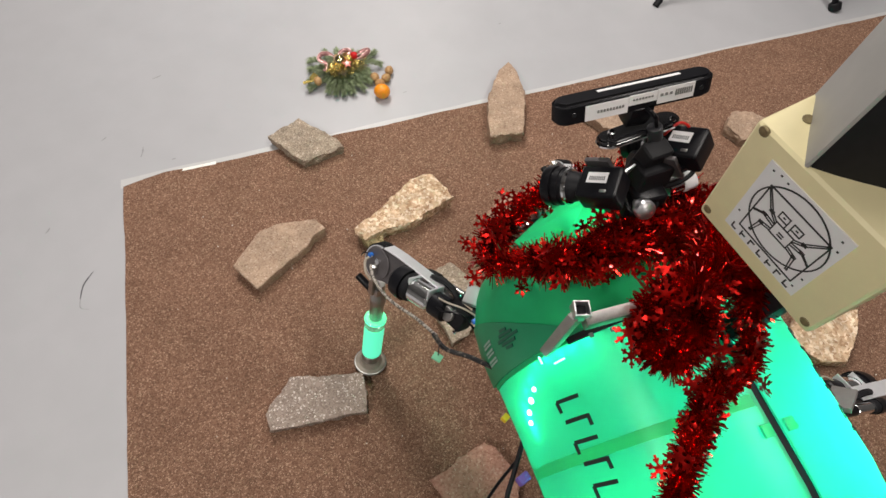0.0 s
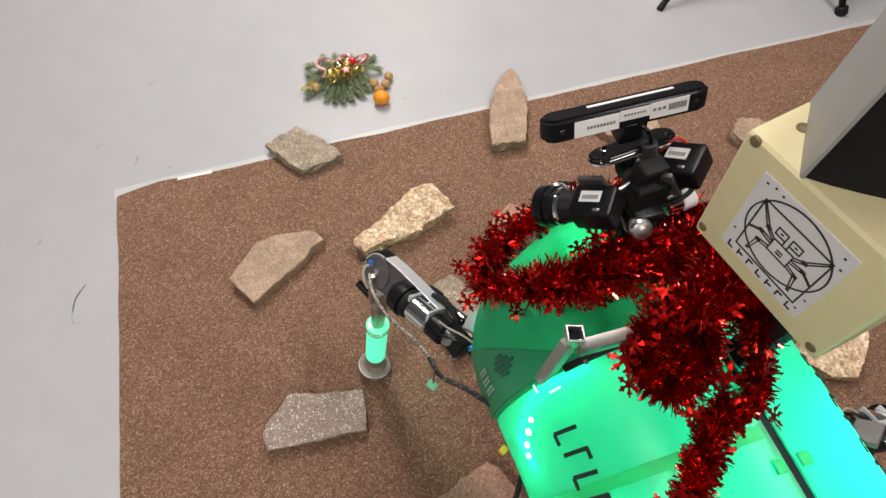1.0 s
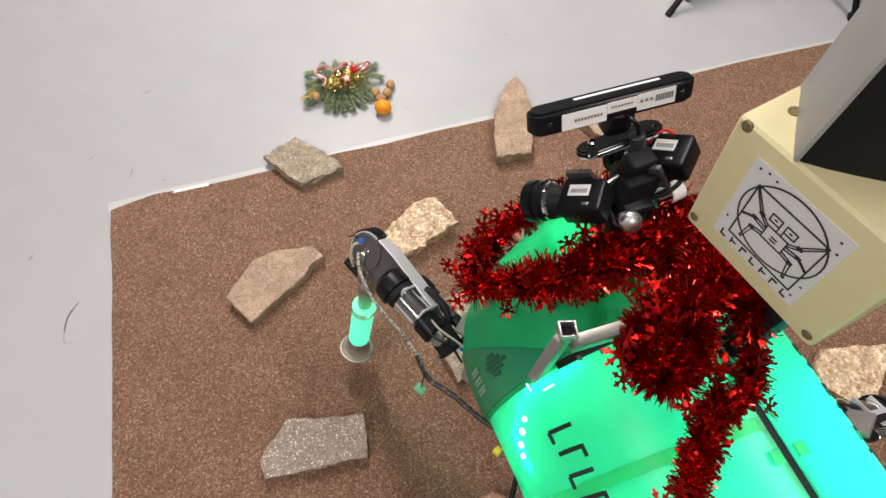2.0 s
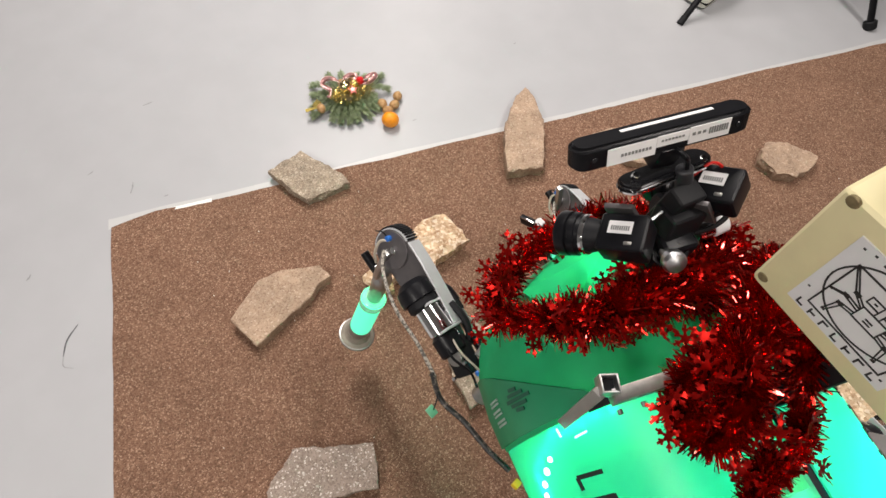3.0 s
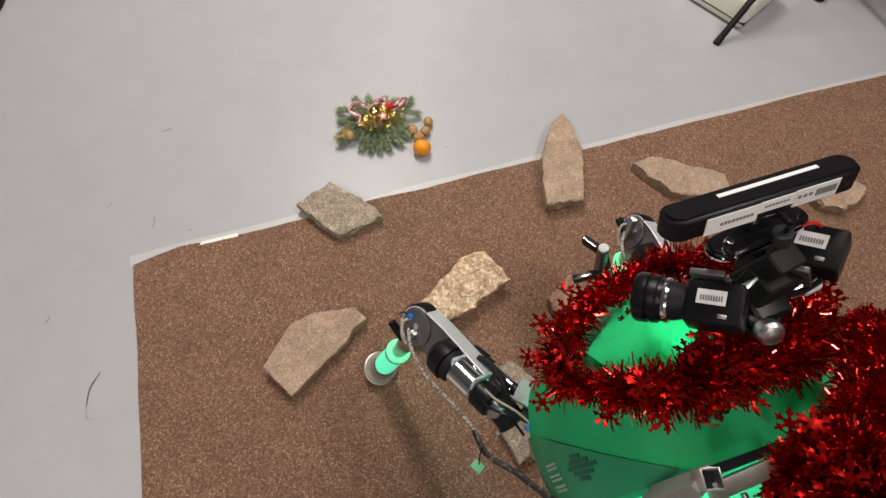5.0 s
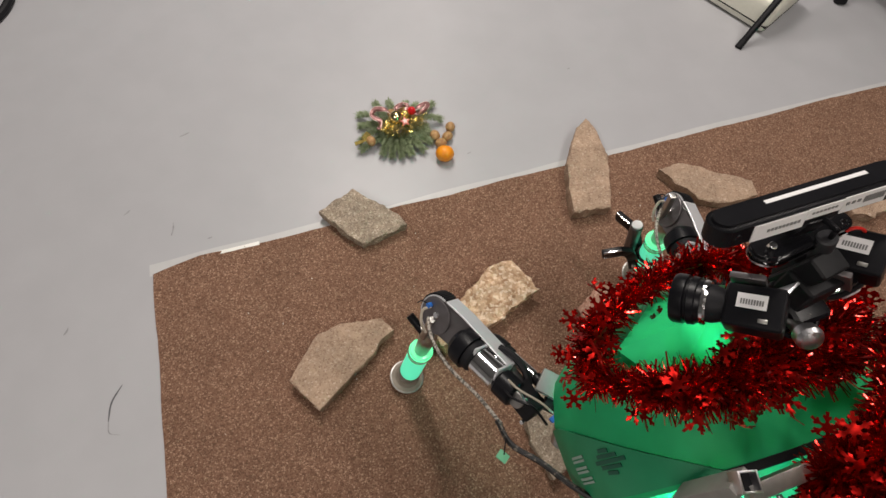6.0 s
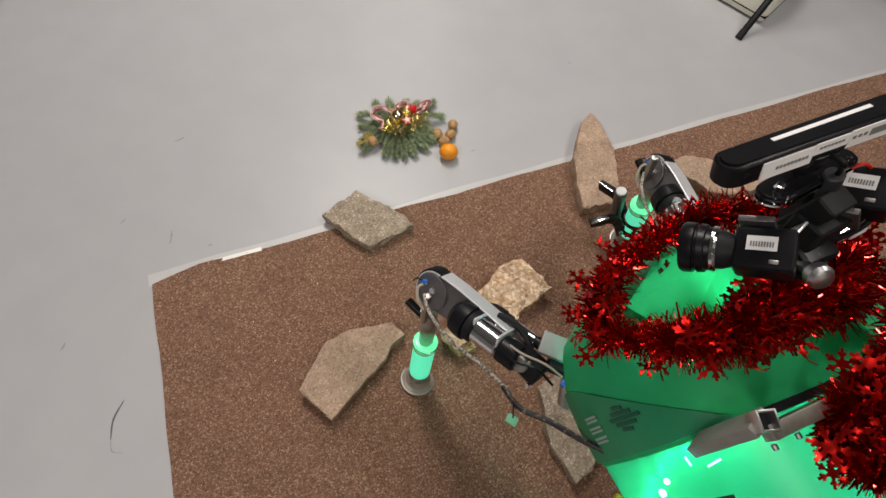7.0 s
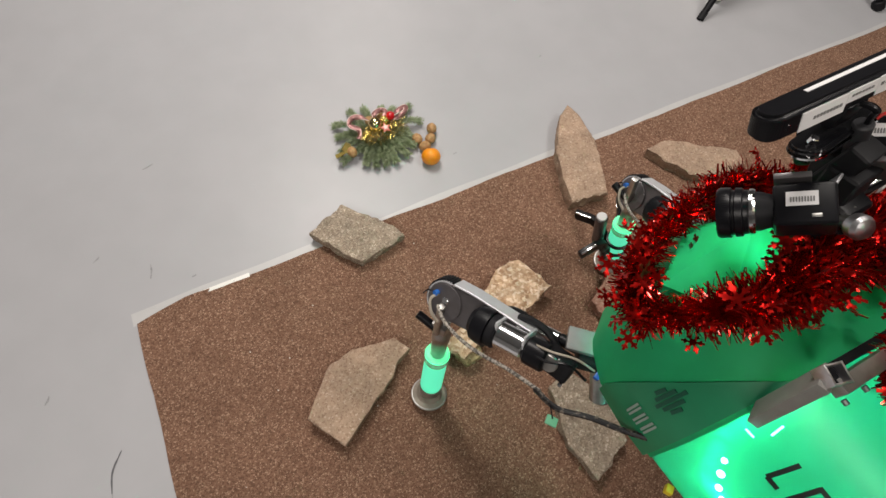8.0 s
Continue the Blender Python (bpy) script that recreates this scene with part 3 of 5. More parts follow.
BRACKET = mat("grey_bracket", (0.3, 0.29, 0.27), 0.5, 0.3, grain=0.1, scale=60, stain=0.1)


def handle():
    """The carrying frame of square tube across the hood."""
    e = part("handle_bar", box(0.32, 0.014, 0.017, pose(CX + 0.002, -0.077, 0.737), 0.0012), STEEL, robot, "silver square-tube carrying handle")
    for s in (-1, 1):
        foot = Vector((CX + s * 0.175, -0.072, 0.645))
        top = Vector((CX + s * 0.16, -0.066, 0.742))
        m = along(foot, top)
        part("handle_post", box(0.012, 0.028, (top - foot).length, m @ pose(0, 0, (top - foot).length / 2), 0.0012), BRACKET, e)
        # open end of the tube: a pale rim round a dark hole
        b = bmesh.new()
        for dx, dy, sx, sy in ((0.0082, 0, 0.002, 0.0184), (-0.0082, 0, 0.002, 0.0184), (0, 0.0082, 0.0144, 0.002), (0, -0.0082, 0.0144, 0.002)):
            box(sx, sy, 0.018, Matrix.Translation(top) @ pose(0, 0, 0.004, 0, 0, -15) @ pose(dx, dy, 0), 0.0006, b)
        part("tube_end", b, ALU, e)
        part("tube_hole", box(0.0146, 0.0146, 0.006, Matrix.Translation(top) @ pose(0, 0, 0.0, 0, 0, -15)), BLACKMATT, e)
        for dx in (-0.006, 0.02):
            part("screw", rod((CX + s * (0.146 - dx), -0.088, 0.728), (CX + s * (0.146 - dx), -0.093, 0.728), 0.0027, 10), DARKALU, e)


handle()


PURPLE = mat("purple_plug", (0.16, 0.1, 0.4), 0.4)
YELLOW = mat("yellow_plug", (0.8, 0.55, 0.03), 0.4)
part("cable", tube([(-0.19, -0.15, 0.46), (-0.215, -0.19, 0.43), (-0.235, -0.225, 0.41), (-0.225, -0.26, 0.4), (-0.2, -0.29, 0.42)], 0.004, 8), BLACKMATT, robot)
part("cable", tube([(-0.2, -0.17, 0.44), (-0.245, -0.2, 0.4), (-0.27, -0.225, 0.37), (-0.265, -0.25, 0.345)], 0.0025, 8), BLACK, robot)
part("plug", box(0.02, 0.014, 0.014, pose(-0.205, -0.2, 0.44, 0, 15, 20), 0.003), PURPLE, robot, "small purple plug")
part("plug", box(0.012, 0.01, 0.01, pose(-0.205, -0.112, 0.455, 0, 10, 30), 0.002), YELLOW, robot, "small yellow plug")
part("plug", box(0.018, 0.008, 0.008, pose(-0.2, 0.05, 0.46, 0, 0, 20), 0.002), BLUEWIRE, robot, "small blue plug")


# ---- camera head ----
def head():
    b = box(0.05, 0.044, 0.12, pose(-0.012, 0.062, 0.695), 0.008, segs=3)
    box(0.042, 0.05, 0.045, pose(-0.008, 0.062, 0.745), 0.008, b, 3)
    part("pan_unit", b, BLACK, robot, "black pan-tilt unit")
    part("tilt_drum", lathe([(-0.022, 0.017), (-0.019, 0.02), (0.019, 0.02), (0.022, 0.017)], pose(0.0, 0.08, 0.775, 90, 0, 78)), BLACKMATT, robot)
    part("tilt_arch", box(0.034, 0.024, 0.062, pose(-0.006, 0.08, 0.785, 6, 0, 8), 0.005, segs=3), BLACKMATT, robot)
    part("arch_bracket", box(0.02, 0.003, 0.03, pose(-0.042, 0.07, 0.785, 8, 0, 20), 0.001), ALU, robot, "bare metal camera bracket")
    part("column", box(0.046, 0.034, 0.1, pose(-0.004, 0.066, 0.745, -8, 0, 6), 0.006, segs=3), BLACKMATT, robot, "black upright housing of the head")
    part("cap_screw", rod((-0.012, 0.046, 0.765), (-0.013, 0.0435, 0.766), 0.0022, 8), STEEL, robot)
    part("knob", lathe([(0, 0.009), (0.003, 0.012), (0.012, 0.0125), (0.016, 0.01), (0.018, 0.004)], along((-0.028, 0.033, 0.765), (-0.04, 0.005, 0.788)), 20), ALU, robot, "silver round knob")
    part("knob_neck", rod((-0.024, 0.045, 0.755), (-0.03, 0.03, 0.767), 0.007, 12), STEEL, robot)
    c = part("connector", rod((0.028, 0.06, 0.745), (0.06, 0.062, 0.752), 0.011, 16), CHROME, robot, "metal cable connector with a white collar")
    part("collar", rod((0.046, 0.061, 0.7485), (0.064, 0.0625, 0.753), 0.0125, 16), WHITE, c)
    # depth sensor bar
    bm = pose(-0.033, 0.125, 0.856, -21, -4, -1.5)
    sensor = part("sensor_bar", plate(stadium(0.187, 0.0145, 20), 0.026, bm @ pose(0, 0, -0.013), 0.004, segs=3), BLACK, robot, "long black depth sensor bar with white stickers")
    face = bm @ pose(0, -0.0147, 0, 90, 0, 0)
    for x0, x1, yc, h in ((-0.062, -0.012, -0.001, 0.018), (-0.0115, 0.022, 0.003, 0.0115), (0.0225, 0.066, 0.001, 0.0175)):
        st = part("sticker", box(x1 - x0, h, 0.0008, face @ pose((x0 + x1) / 2, yc, 0.0002)), WHITE, sensor, "white sticker with small print")
    for k in range(9):
        part("print_bar", box(0.0022, 0.003, 0.0006, face @ pose(-0.047 + 0.0036 * k, -0.001, 0.0009)), BARGREY, sensor)
    for k in range(7):
        part("print_bar", box(0.0022, 0.002, 0.0006, face @ pose(-0.006 + 0.0036 * k, 0.0035, 0.0009)), BARGREY, sensor)
    for k in range(8):
        part("print_bar", box(0.0016, 0.007, 0.0006, face @ pose(0.044 + 0.0026 * k, 0.002, 0.0009)), BARGREY, sensor)
    for k in range(3):
        part("print_bar", box(0.003, 0.003, 0.0006, face @ pose(0.027 + 0.0055 * k, 0.0025, 0.0009)), BARGREY, sensor)
    part("top_strip", box(0.098, 0.004, 0.0008, bm @ pose(0.008, 0.003, 0.0132)), WHITE, sensor, "white strip on top of the sensor")
    for s in (-1, 1):
        part("screw_hole", rod(bm @ Vector((s * 0.075, -0.0125, 0.0)), bm @ Vector((s * 0.075, -0.0153, 0.0)), 0.003, 10), GLOSSBLACK, sensor)
    part("sensor_neck", box(0.03, 0.024, 0.03, pose(-0.024, 0.118, 0.838), 0.006), BLACK, robot)
    pl = part("sensor_plate", plate(stadium(0.106, 0.016, 16), 0.007, pose(-0.016, 0.108, 0.812, -27, -3, 6), 0.0025, segs=2), GLOSSBLACK, robot, "glossy black oval mounting plate")
    part("plate_rim", plate(stadium(0.108, 0.017, 16), 0.002, pose(-0.016, 0.107, 0.810, -27, -3, 6)), CHROME, pl)
    for x in (-0.055, 0.024):
        part("bolt", rod((x, 0.106, 0.818), (x, 0.106, 0.825), 0.004, 8), CHROME, pl)
    # the two cameras
    for cx, cy, cz, way, big in ((-0.073, 0.066, 0.774, (-0.6, 0.6, -0.53), True), (0.034, 0.082, 0.798, (-0.45, 0.72, -0.5), False)):
        way = Vector(way).normalized()
        m = frame_of((cx, cy, cz), Vector((0.7, 0.6, 0.34)), way)
        body = part("camera", box(0.042, 0.034, 0.05, m @ pose(0, 0, -0.005), 0.005, segs=3), BLACK, robot, "small black industrial camera")
        part("camera_neck", lathe([(0, 0.015), (0.012, 0.019), (0.016, 0.019)], m @ pose(0, 0, 0.018)), BLACKMATT, body)
        part("lens_ring", lathe([(0, 0.0215), (0.002, 0.0228), (0.005, 0.0228), (0.006, 0.0215)], m @ pose(0, 0, 0.034)), CHROME, body)
        lens = part("lens", lathe([(0, 0.0215), (0.004, 0.022), (0.005, 0.024), (0.011, 0.0245), (0.012, 0.0225), (0.014, 0.0225), (0.015, 0.025), (0.024, 0.0255), (0.027, 0.024), (0.027, 0.02), (0.021, 0.016)], m @ pose(0, 0, 0.04)), BLACK, body, "black camera lens with ribbed rings")
        part("sticker", box(0.014, 0.0008, 0.025, m @ pose(0.004, -0.0172, -0.003)), WHITE, body, "white barcode sticker")
        for k in range(9):
            part("print_bar", box(0.005, 0.0006, 0.0013, m @ pose(0.003, -0.0178, -0.012 + 0.0022 * k)), BARGREY, body)
        part("bracket", box(0.006, 0.04, 0.03, m @ pose(0.027 if big else -0.027, 0, 0.004), 0.001), DARKALU, body)
        part("socket", box(0.004, 0.002, 0.008, m @ pose(-0.013, -0.0168, -0.014), 0.0008), STEEL, body)
    # cables
    part("ferrite", rod((0.005, 0.086, 0.79), (-0.007, 0.097, 0.83), 0.0088, 18), FERRITE, robot, "black ferrite core on the sensor cable")
    part("cable", tube([(-0.022, 0.112, 0.85), (-0.018, 0.096, 0.852), (-0.007, 0.096, 0.835), (0.005, 0.086, 0.79), (0.01, 0.06, 0.765), (-0.01, 0.03, 0.755), (-0.035, 0.035, 0.752), (-0.04, 0.06, 0.76)], 0.0026, 8), BLACK, robot)
    part("cable", tube([(0.05, 0.066, 0.788), (0.045, 0.055, 0.78), (0.03, 0.052, 0.768), (0.012, 0.055, 0.76)], 0.003, 8), BLACK, robot)
    part("plug", box(0.038, 0.014, 0.012, pose(0.04, 0.064, 0.787, 0, 0, 12), 0.005), BLACK, robot)
    part("red_cable", tube([(0.018, 0.1, 0.805), (0.028, 0.098, 0.825), (0.042, 0.092, 0.818), (0.04, 0.085, 0.8), (0.02, 0.085, 0.79)], 0.0017, 8), REDWIRE, robot, "thin red cable loop")


head()


# ---- payload box and mast on the hood ----
def payload():
    face = frame_of((-0.0473, -0.1037, 0.9407), (0.161, -0.987, 0.029), (-0.977, -0.163, -0.134))
    body = part("payload_box", box(0.138, 0.128, 0.1, face @ pose(0.0015, -0.003, -0.05), 0.006, segs=3), CREAM, robot, "cream plastic box with a printed line drawing")
    for x, y in ((-0.06, -0.055), (0.062, -0.055), (-0.058, 0.057), (0.062, 0.057)):
        part("screw", rod(face @ Vector((x, y, -0.002)), face @ Vector((x, y, 0.0008)), 0.0045, 12), BRASS, body)
    for x, y in ((-0.05, -0.03), (-0.05, -0.075)):
        part("screw", rod(face @ Vector((x, 0.06, y)), face @ Vector((x, 0.0618, y)), 0.0045, 12), BRASS, body)
    sheet = part("drawing_plate", box(0.081, 0.089, 0.0012, face @ pose(0, 0, 0.0006)), WHITE, body, "white plate with a black line drawing in a circle")
    # the drawing: ring, square and jointed limbs as plain strokes
    b = bmesh.new()
    cx, cy, r = 0.0015, 0.006, 0.0355

    def stroke(x0, y0, x1, y1, w=0.0012):
        m = face @ pose((x0 + x1) / 2, (y0 + y1) / 2, 0.0015, 0, 0, math.degrees(math.atan2(y1 - y0, x1 - x0)))
        box(math.hypot(x1 - x0, y1 - y0) + w * 0.5, w, 0.0006, m, 0, b)

    for k in range(40):
        a, c = 6.283185 * k / 40, 6.283185 * (k + 1) / 40
        stroke(cx + r * math.cos(a), cy + r * math.sin(a), cx + r * math.cos(c), cy + r * math.sin(c))
    for x0, y0, x1, y1 in ((-0.03, -0.032, 0.03, -0.032), (0.03, -0.032, 0.03, 0.027), (-0.03, -0.032, -0.03, 0.027), (-0.03, 0.027, 0.03, 0.027)):
        stroke(cx + x0, y0, cx + x1, y1)
    for s in (-1, 1):
        for sx, sy, kx, ky, fx, fy in ((0.009, 0.002, 0.017, 0.008, 0.029, 0.025), (0.009, -0.002, 0.02, 0.0, 0.029, -0.005), (0.009, -0.008, 0.018, -0.01, 0.021, -0.026)):
            for off in (-0.0014, 0.0014):
                stroke(cx + s * sx, sy + off, cx + s * kx, ky + off, 0.0009)
                stroke(cx + s * kx + off, ky, cx + s * fx + off * 0.6, fy, 0.0009)
            stroke(cx + s * kx - 0.0016, ky, cx + s * kx + 0.0016, ky, 0.003)
            stroke(cx + s * fx - 0.001, fy, cx + s * fx + 0.001, fy, 0.002)
    for x0, y0, x1, y1 in ((-0.009, -0.01, 0.009, -0.01), (-0.009, 0.004, 0.009, 0.004), (-0.009, -0.01, -0.009, 0.004), (0.009, -0.01, 0.009, 0.004),
                           (-0.011, 0.009, -0.002, 0.009), (-0.011, 0.016, -0.002, 0.016), (-0.011, 0.009, -0.011, 0.016), (-0.002, 0.004, -0.002, 0.016),
                           (0.002, 0.009, 0.011, 0.009), (0.002, 0.016, 0.011, 0.016), (0.002, 0.004, 0.002, 0.016), (0.011, 0.009, 0.011, 0.016),
                           (-0.0025, -0.003, 0.0025, -0.003), (-0.0025, -0.006, 0.0025, -0.006), (-0.0075, 0.0125, -0.0055, 0.0125), (0.0055, 0.0125, 0.0075, 0.0125)):
        stroke(cx + x0, y0, cx + x1, y1, 0.001)
    for x0, y0 in ((-0.034, 0.039), (-0.027, 0.041), (0.033, 0.038), (0.036, 0.028), (-0.036, -0.02), (0.035, -0.034), (0.036, -0.02), (-0.02, 0.04)):
        stroke(x0 - 0.0006, y0, x0 + 0.0006, y0, 0.0012)
    part("drawing", b, INK, sheet, "black line drawing of a legged machine in a circle")
    for k in range(7):
        bars = box(0.0014, 0.0068, 0.0006, face @ pose(-0.033 + 0.0103 * k, -0.0385, 0.0015))
        box(0.0045, 0.0014, 0.0006, face @ pose(-0.0305 + 0.0103 * k, -0.0385 + 0.0027 * (k % 3 - 1), 0.00155), 0, bars)
        part("name_block", bars, INK, sheet)
    mp = pose(0.010, -0.097, 1.152, 0, 0, -39.8)
    mast = part("mast", box(0.12, 0.071, 0.3, mp, 0.002), BLACKMATT, robot, "tall black mast with a grey metal cheek")
    part("mast_cheek", box(0.003, 0.073, 0.3, mp @ pose(-0.0615, 0, 0), 0.001), GREYPAINT, mast, "matt grey metal cheek plate")
    part("latch", rod(face @ Vector((0.055, -0.062, -0.03)), face @ Vector((0.055, -0.08, -0.03)), 0.012, 16), BLACKMATT, body, "black rubber latch under the box")
    part("strut", box(0.03, 0.03, 0.2, pose(0.05, -0.118, 0.79), 0.006), BLACKMATT, robot, "dark stand under the payload box")


payload()


# ---- legs ----
SHIN = 0.364


HIPGREY = mat("hip_grey", (0.26, 0.25, 0.245), 0.5, 0.3, grain=0.1, scale=60, stain=0.1)
TAPED = mat("taped_cable", (0.008, 0.008, 0.009), 0.5, spot=(0.13, 0.11, 0.09), scale=150, hard=0.04, mid=0.58)


def upper_leg(length):
    """From the knee axis at its origin along +x to the hip."""
    prof = [(0.036 * math.cos(radians(a)), 0.036 * math.sin(radians(a))) for a in range(60, 301, 12)]
    prof += [(0.05, -0.03), (0.09, -0.024), (0.185, -0.014), (0.195, 0.0), (0.185, 0.012), (0.12, 0.024), (0.05, 0.034)]
    lay = pose(0, 0.011, 0, 90)
    beam = part("upper_leg", plate(prof, 0.022, lay, 0.0015), DARKALU, robot, "grey metal thigh with a silver spine and gearing")
    strip = [(0.01, 0.0355), (0.05, 0.0345), (0.085, 0.031), (0.155, 0.024), (0.155, 0.027), (0.085, 0.0345), (0.05, 0.038), (0.01, 0.039)]
    part("spine", plate(strip, 0.028, pose(0, 0.014, 0, 90), 0.0008), WHITEALU, beam, "bright silver top strip")
    b = bmesh.new()
    for k in range(22):
        a = radians(82 + 7.5 * k)
        box(0.003, 0.024, 0.0045, pose(0.0372 * math.cos(a), 0.002, 0.0372 * math.sin(a), 0, -math.degrees(a) + 90, 0), 0.0006, b)
    part("gear_teeth", b, BLACKMATT, beam)
    rim = [(0.0362 * math.cos(radians(a)), 0.0362 * math.sin(radians(a))) for a in range(80, 251, 8)] + [(0.034 * math.cos(radians(a)), 0.034 * math.sin(radians(a))) for a in range(250, 79, -8)]
    part("gear_rim", plate(rim, 0.025, pose(0, 0.0125, 0, 90)), WHITEALU, beam, "bright silver gear rim")
    part("knee_disc", rod((0, -0.0115, 0), (0, -0.0145, 0), 0.033, 32), DARKALU, beam)
    part("knee_bolt", rod((0.004, -0.014, 0.006), (0.004, -0.02, 0.006), 0.006, 12), CHROME, beam)
    for s, r, x0 in ((-1, 0.031, 0.06), (1, 0.014, 0.09)):
        y, z = s * (0.012 + r * (0.36 if s < 0 else 0.8)), 0.003 if s < 0 else 0.017
        dome = part("motor_cap", lathe([(0, 0.006), (0.003, r * 0.65), (0.012, r * 0.93), (0.024, r), (0.036, r)], along((x0, y, z), (x0 + 1, y, z)), 24), BLACK, beam, "rounded black motor cap")
        part("motor", rod((x0 + 0.034, y, z), (x0 + 0.052, y, z), r * 0.86, 24), BLACKMATT, beam)
        part("motor_barrel", rod((x0 + 0.05, y, z), (x0 + 0.1, y, z), r * 0.72, 24), CHROME, beam, "polished motor barrel")
        part("motor_end", rod((x0 + 0.1, y, z), (x0 + 0.135, y, z), r * 0.72, 24), BLACK, beam)
        for dx in (0.05, 0.098) if s < 0 else ():
            part("clamp", box(0.004, abs(y) + r * 0.6, 0.022, pose(x0 + dx, s * (abs(y) + r * 0.6) * 0.5, z + 0.015), 0.001), WHITEALU, beam)
    part("belt", tube([(0.125, 0.002, 0.03), (0.15, 0.004, 0.034), (0.175, 0.006, 0.028), (0.195, 0.006, 0.012)], 0.006, 8), BLACKMATT, beam, "black ribbed belt")
    part("link_rod", rod((0.13, 0.016, 0.018), (0.215, 0.018, 0.014), 0.004, 10), CHROME, beam)
    part("link_rod", rod((0.13, -0.01, 0.02), (0.215, -0.012, 0.012), 0.004, 10), CHROME, beam)
    part("hip_plate", box(0.072, 0.036, 0.01, pose(length + 0.004, 0.012, 0.04, 36, 0, 25), 0.002), HIPGREY, beam, "flat grey hip bracket")
    part("hip_block", box(0.055, 0.04, 0.03, pose(length + 0.014, 0.02, 0.018, 36, 0, 25), 0.005), BLACKMATT, beam)
    part("hip_motor", rod((length + 0.042, 0.03, -0.05), (length + 0.026, 0.03, 0.008), 0.017, 20), STEEL, beam)
    part("gear_case", box(0.05, 0.034, 0.034, pose(0.208, -0.012, 0.0, 0, 10, 0), 0.006, segs=3), BLACKMATT, beam, "dark gear case at the hip end")
    part("gear_ring", rod((0.2, -0.034, 0.004), (0.2, -0.028, 0.004), 0.014, 20), STEEL, beam)
    for x, z in ((0.186, 0.02), (0.214, 0.022), (0.226, -0.012)):
        part("bolt", rod((x, -0.031, z - 0.006), (x, -0.036, z - 0.006), 0.0035, 8), CHROME, beam)
    part("wire", tube([(0.17, -0.03, 0.02), (0.2, -0.04, 0.028), (0.235, -0.03, 0.03), (0.26, -0.01, 0.015)], 0.0018, 6), CREAMWIRE, beam)
    part("wire", tube([(0.16, -0.032, 0.012), (0.195, -0.045, 0.012), (0.23, -0.038, 0.02), (0.255, -0.02, 0.0)], 0.0022, 6), BLACK, beam)
    part("loom", tube([(-0.006, -0.024, -0.005), (0.02, -0.036, -0.018), (0.06, -0.048, -0.024), (0.1, -0.051, -0.028), (0.15, -0.05, -0.028), (0.208, -0.055, -0.03)], 0.003, 8), LOOMGREY, beam, "braided cable loom")
    part("loom", tube([(0.2, -0.055, -0.031), (0.24, -0.07, -0.03), (0.285, -0.064, -0.02), (0.335, -0.064, -0.01), (0.375, -0.06, 0.0)], 0.0042, 8), TAPED, beam, "black cable to the body")
    part("wire", tube([(-0.012, -0.018, 0.012), (-0.02, -0.026, 0.0), (-0.012, -0.028, -0.02), (0.0, -0.022, -0.035)], 0.0026, 8), CREAMWIRE, beam)
    part("wire", tube([(-0.014, -0.018, 0.012), (-0.03, -0.022, 0.012), (-0.04, -0.02, 0.0)], 0.0012, 6), BLACK, beam)
    part("plug", rod((-0.016, -0.0145, 0.012), (-0.016, -0.023, 0.012), 0.005, 10), BLUEWIRE, beam, "small blue plug")
    part("tag", box(0.016, 0.013, 0.004, pose(0.245, -0.094, -0.035, 35, 10, 20), 0.001), TAPEGREEN, beam, "small green tape flag")
    part("wire", tube([(0.225, -0.064, -0.03), (0.235, -0.082, -0.025), (0.245, -0.093, -0.032)], 0.0011, 6), BLACK, beam)
    return beam


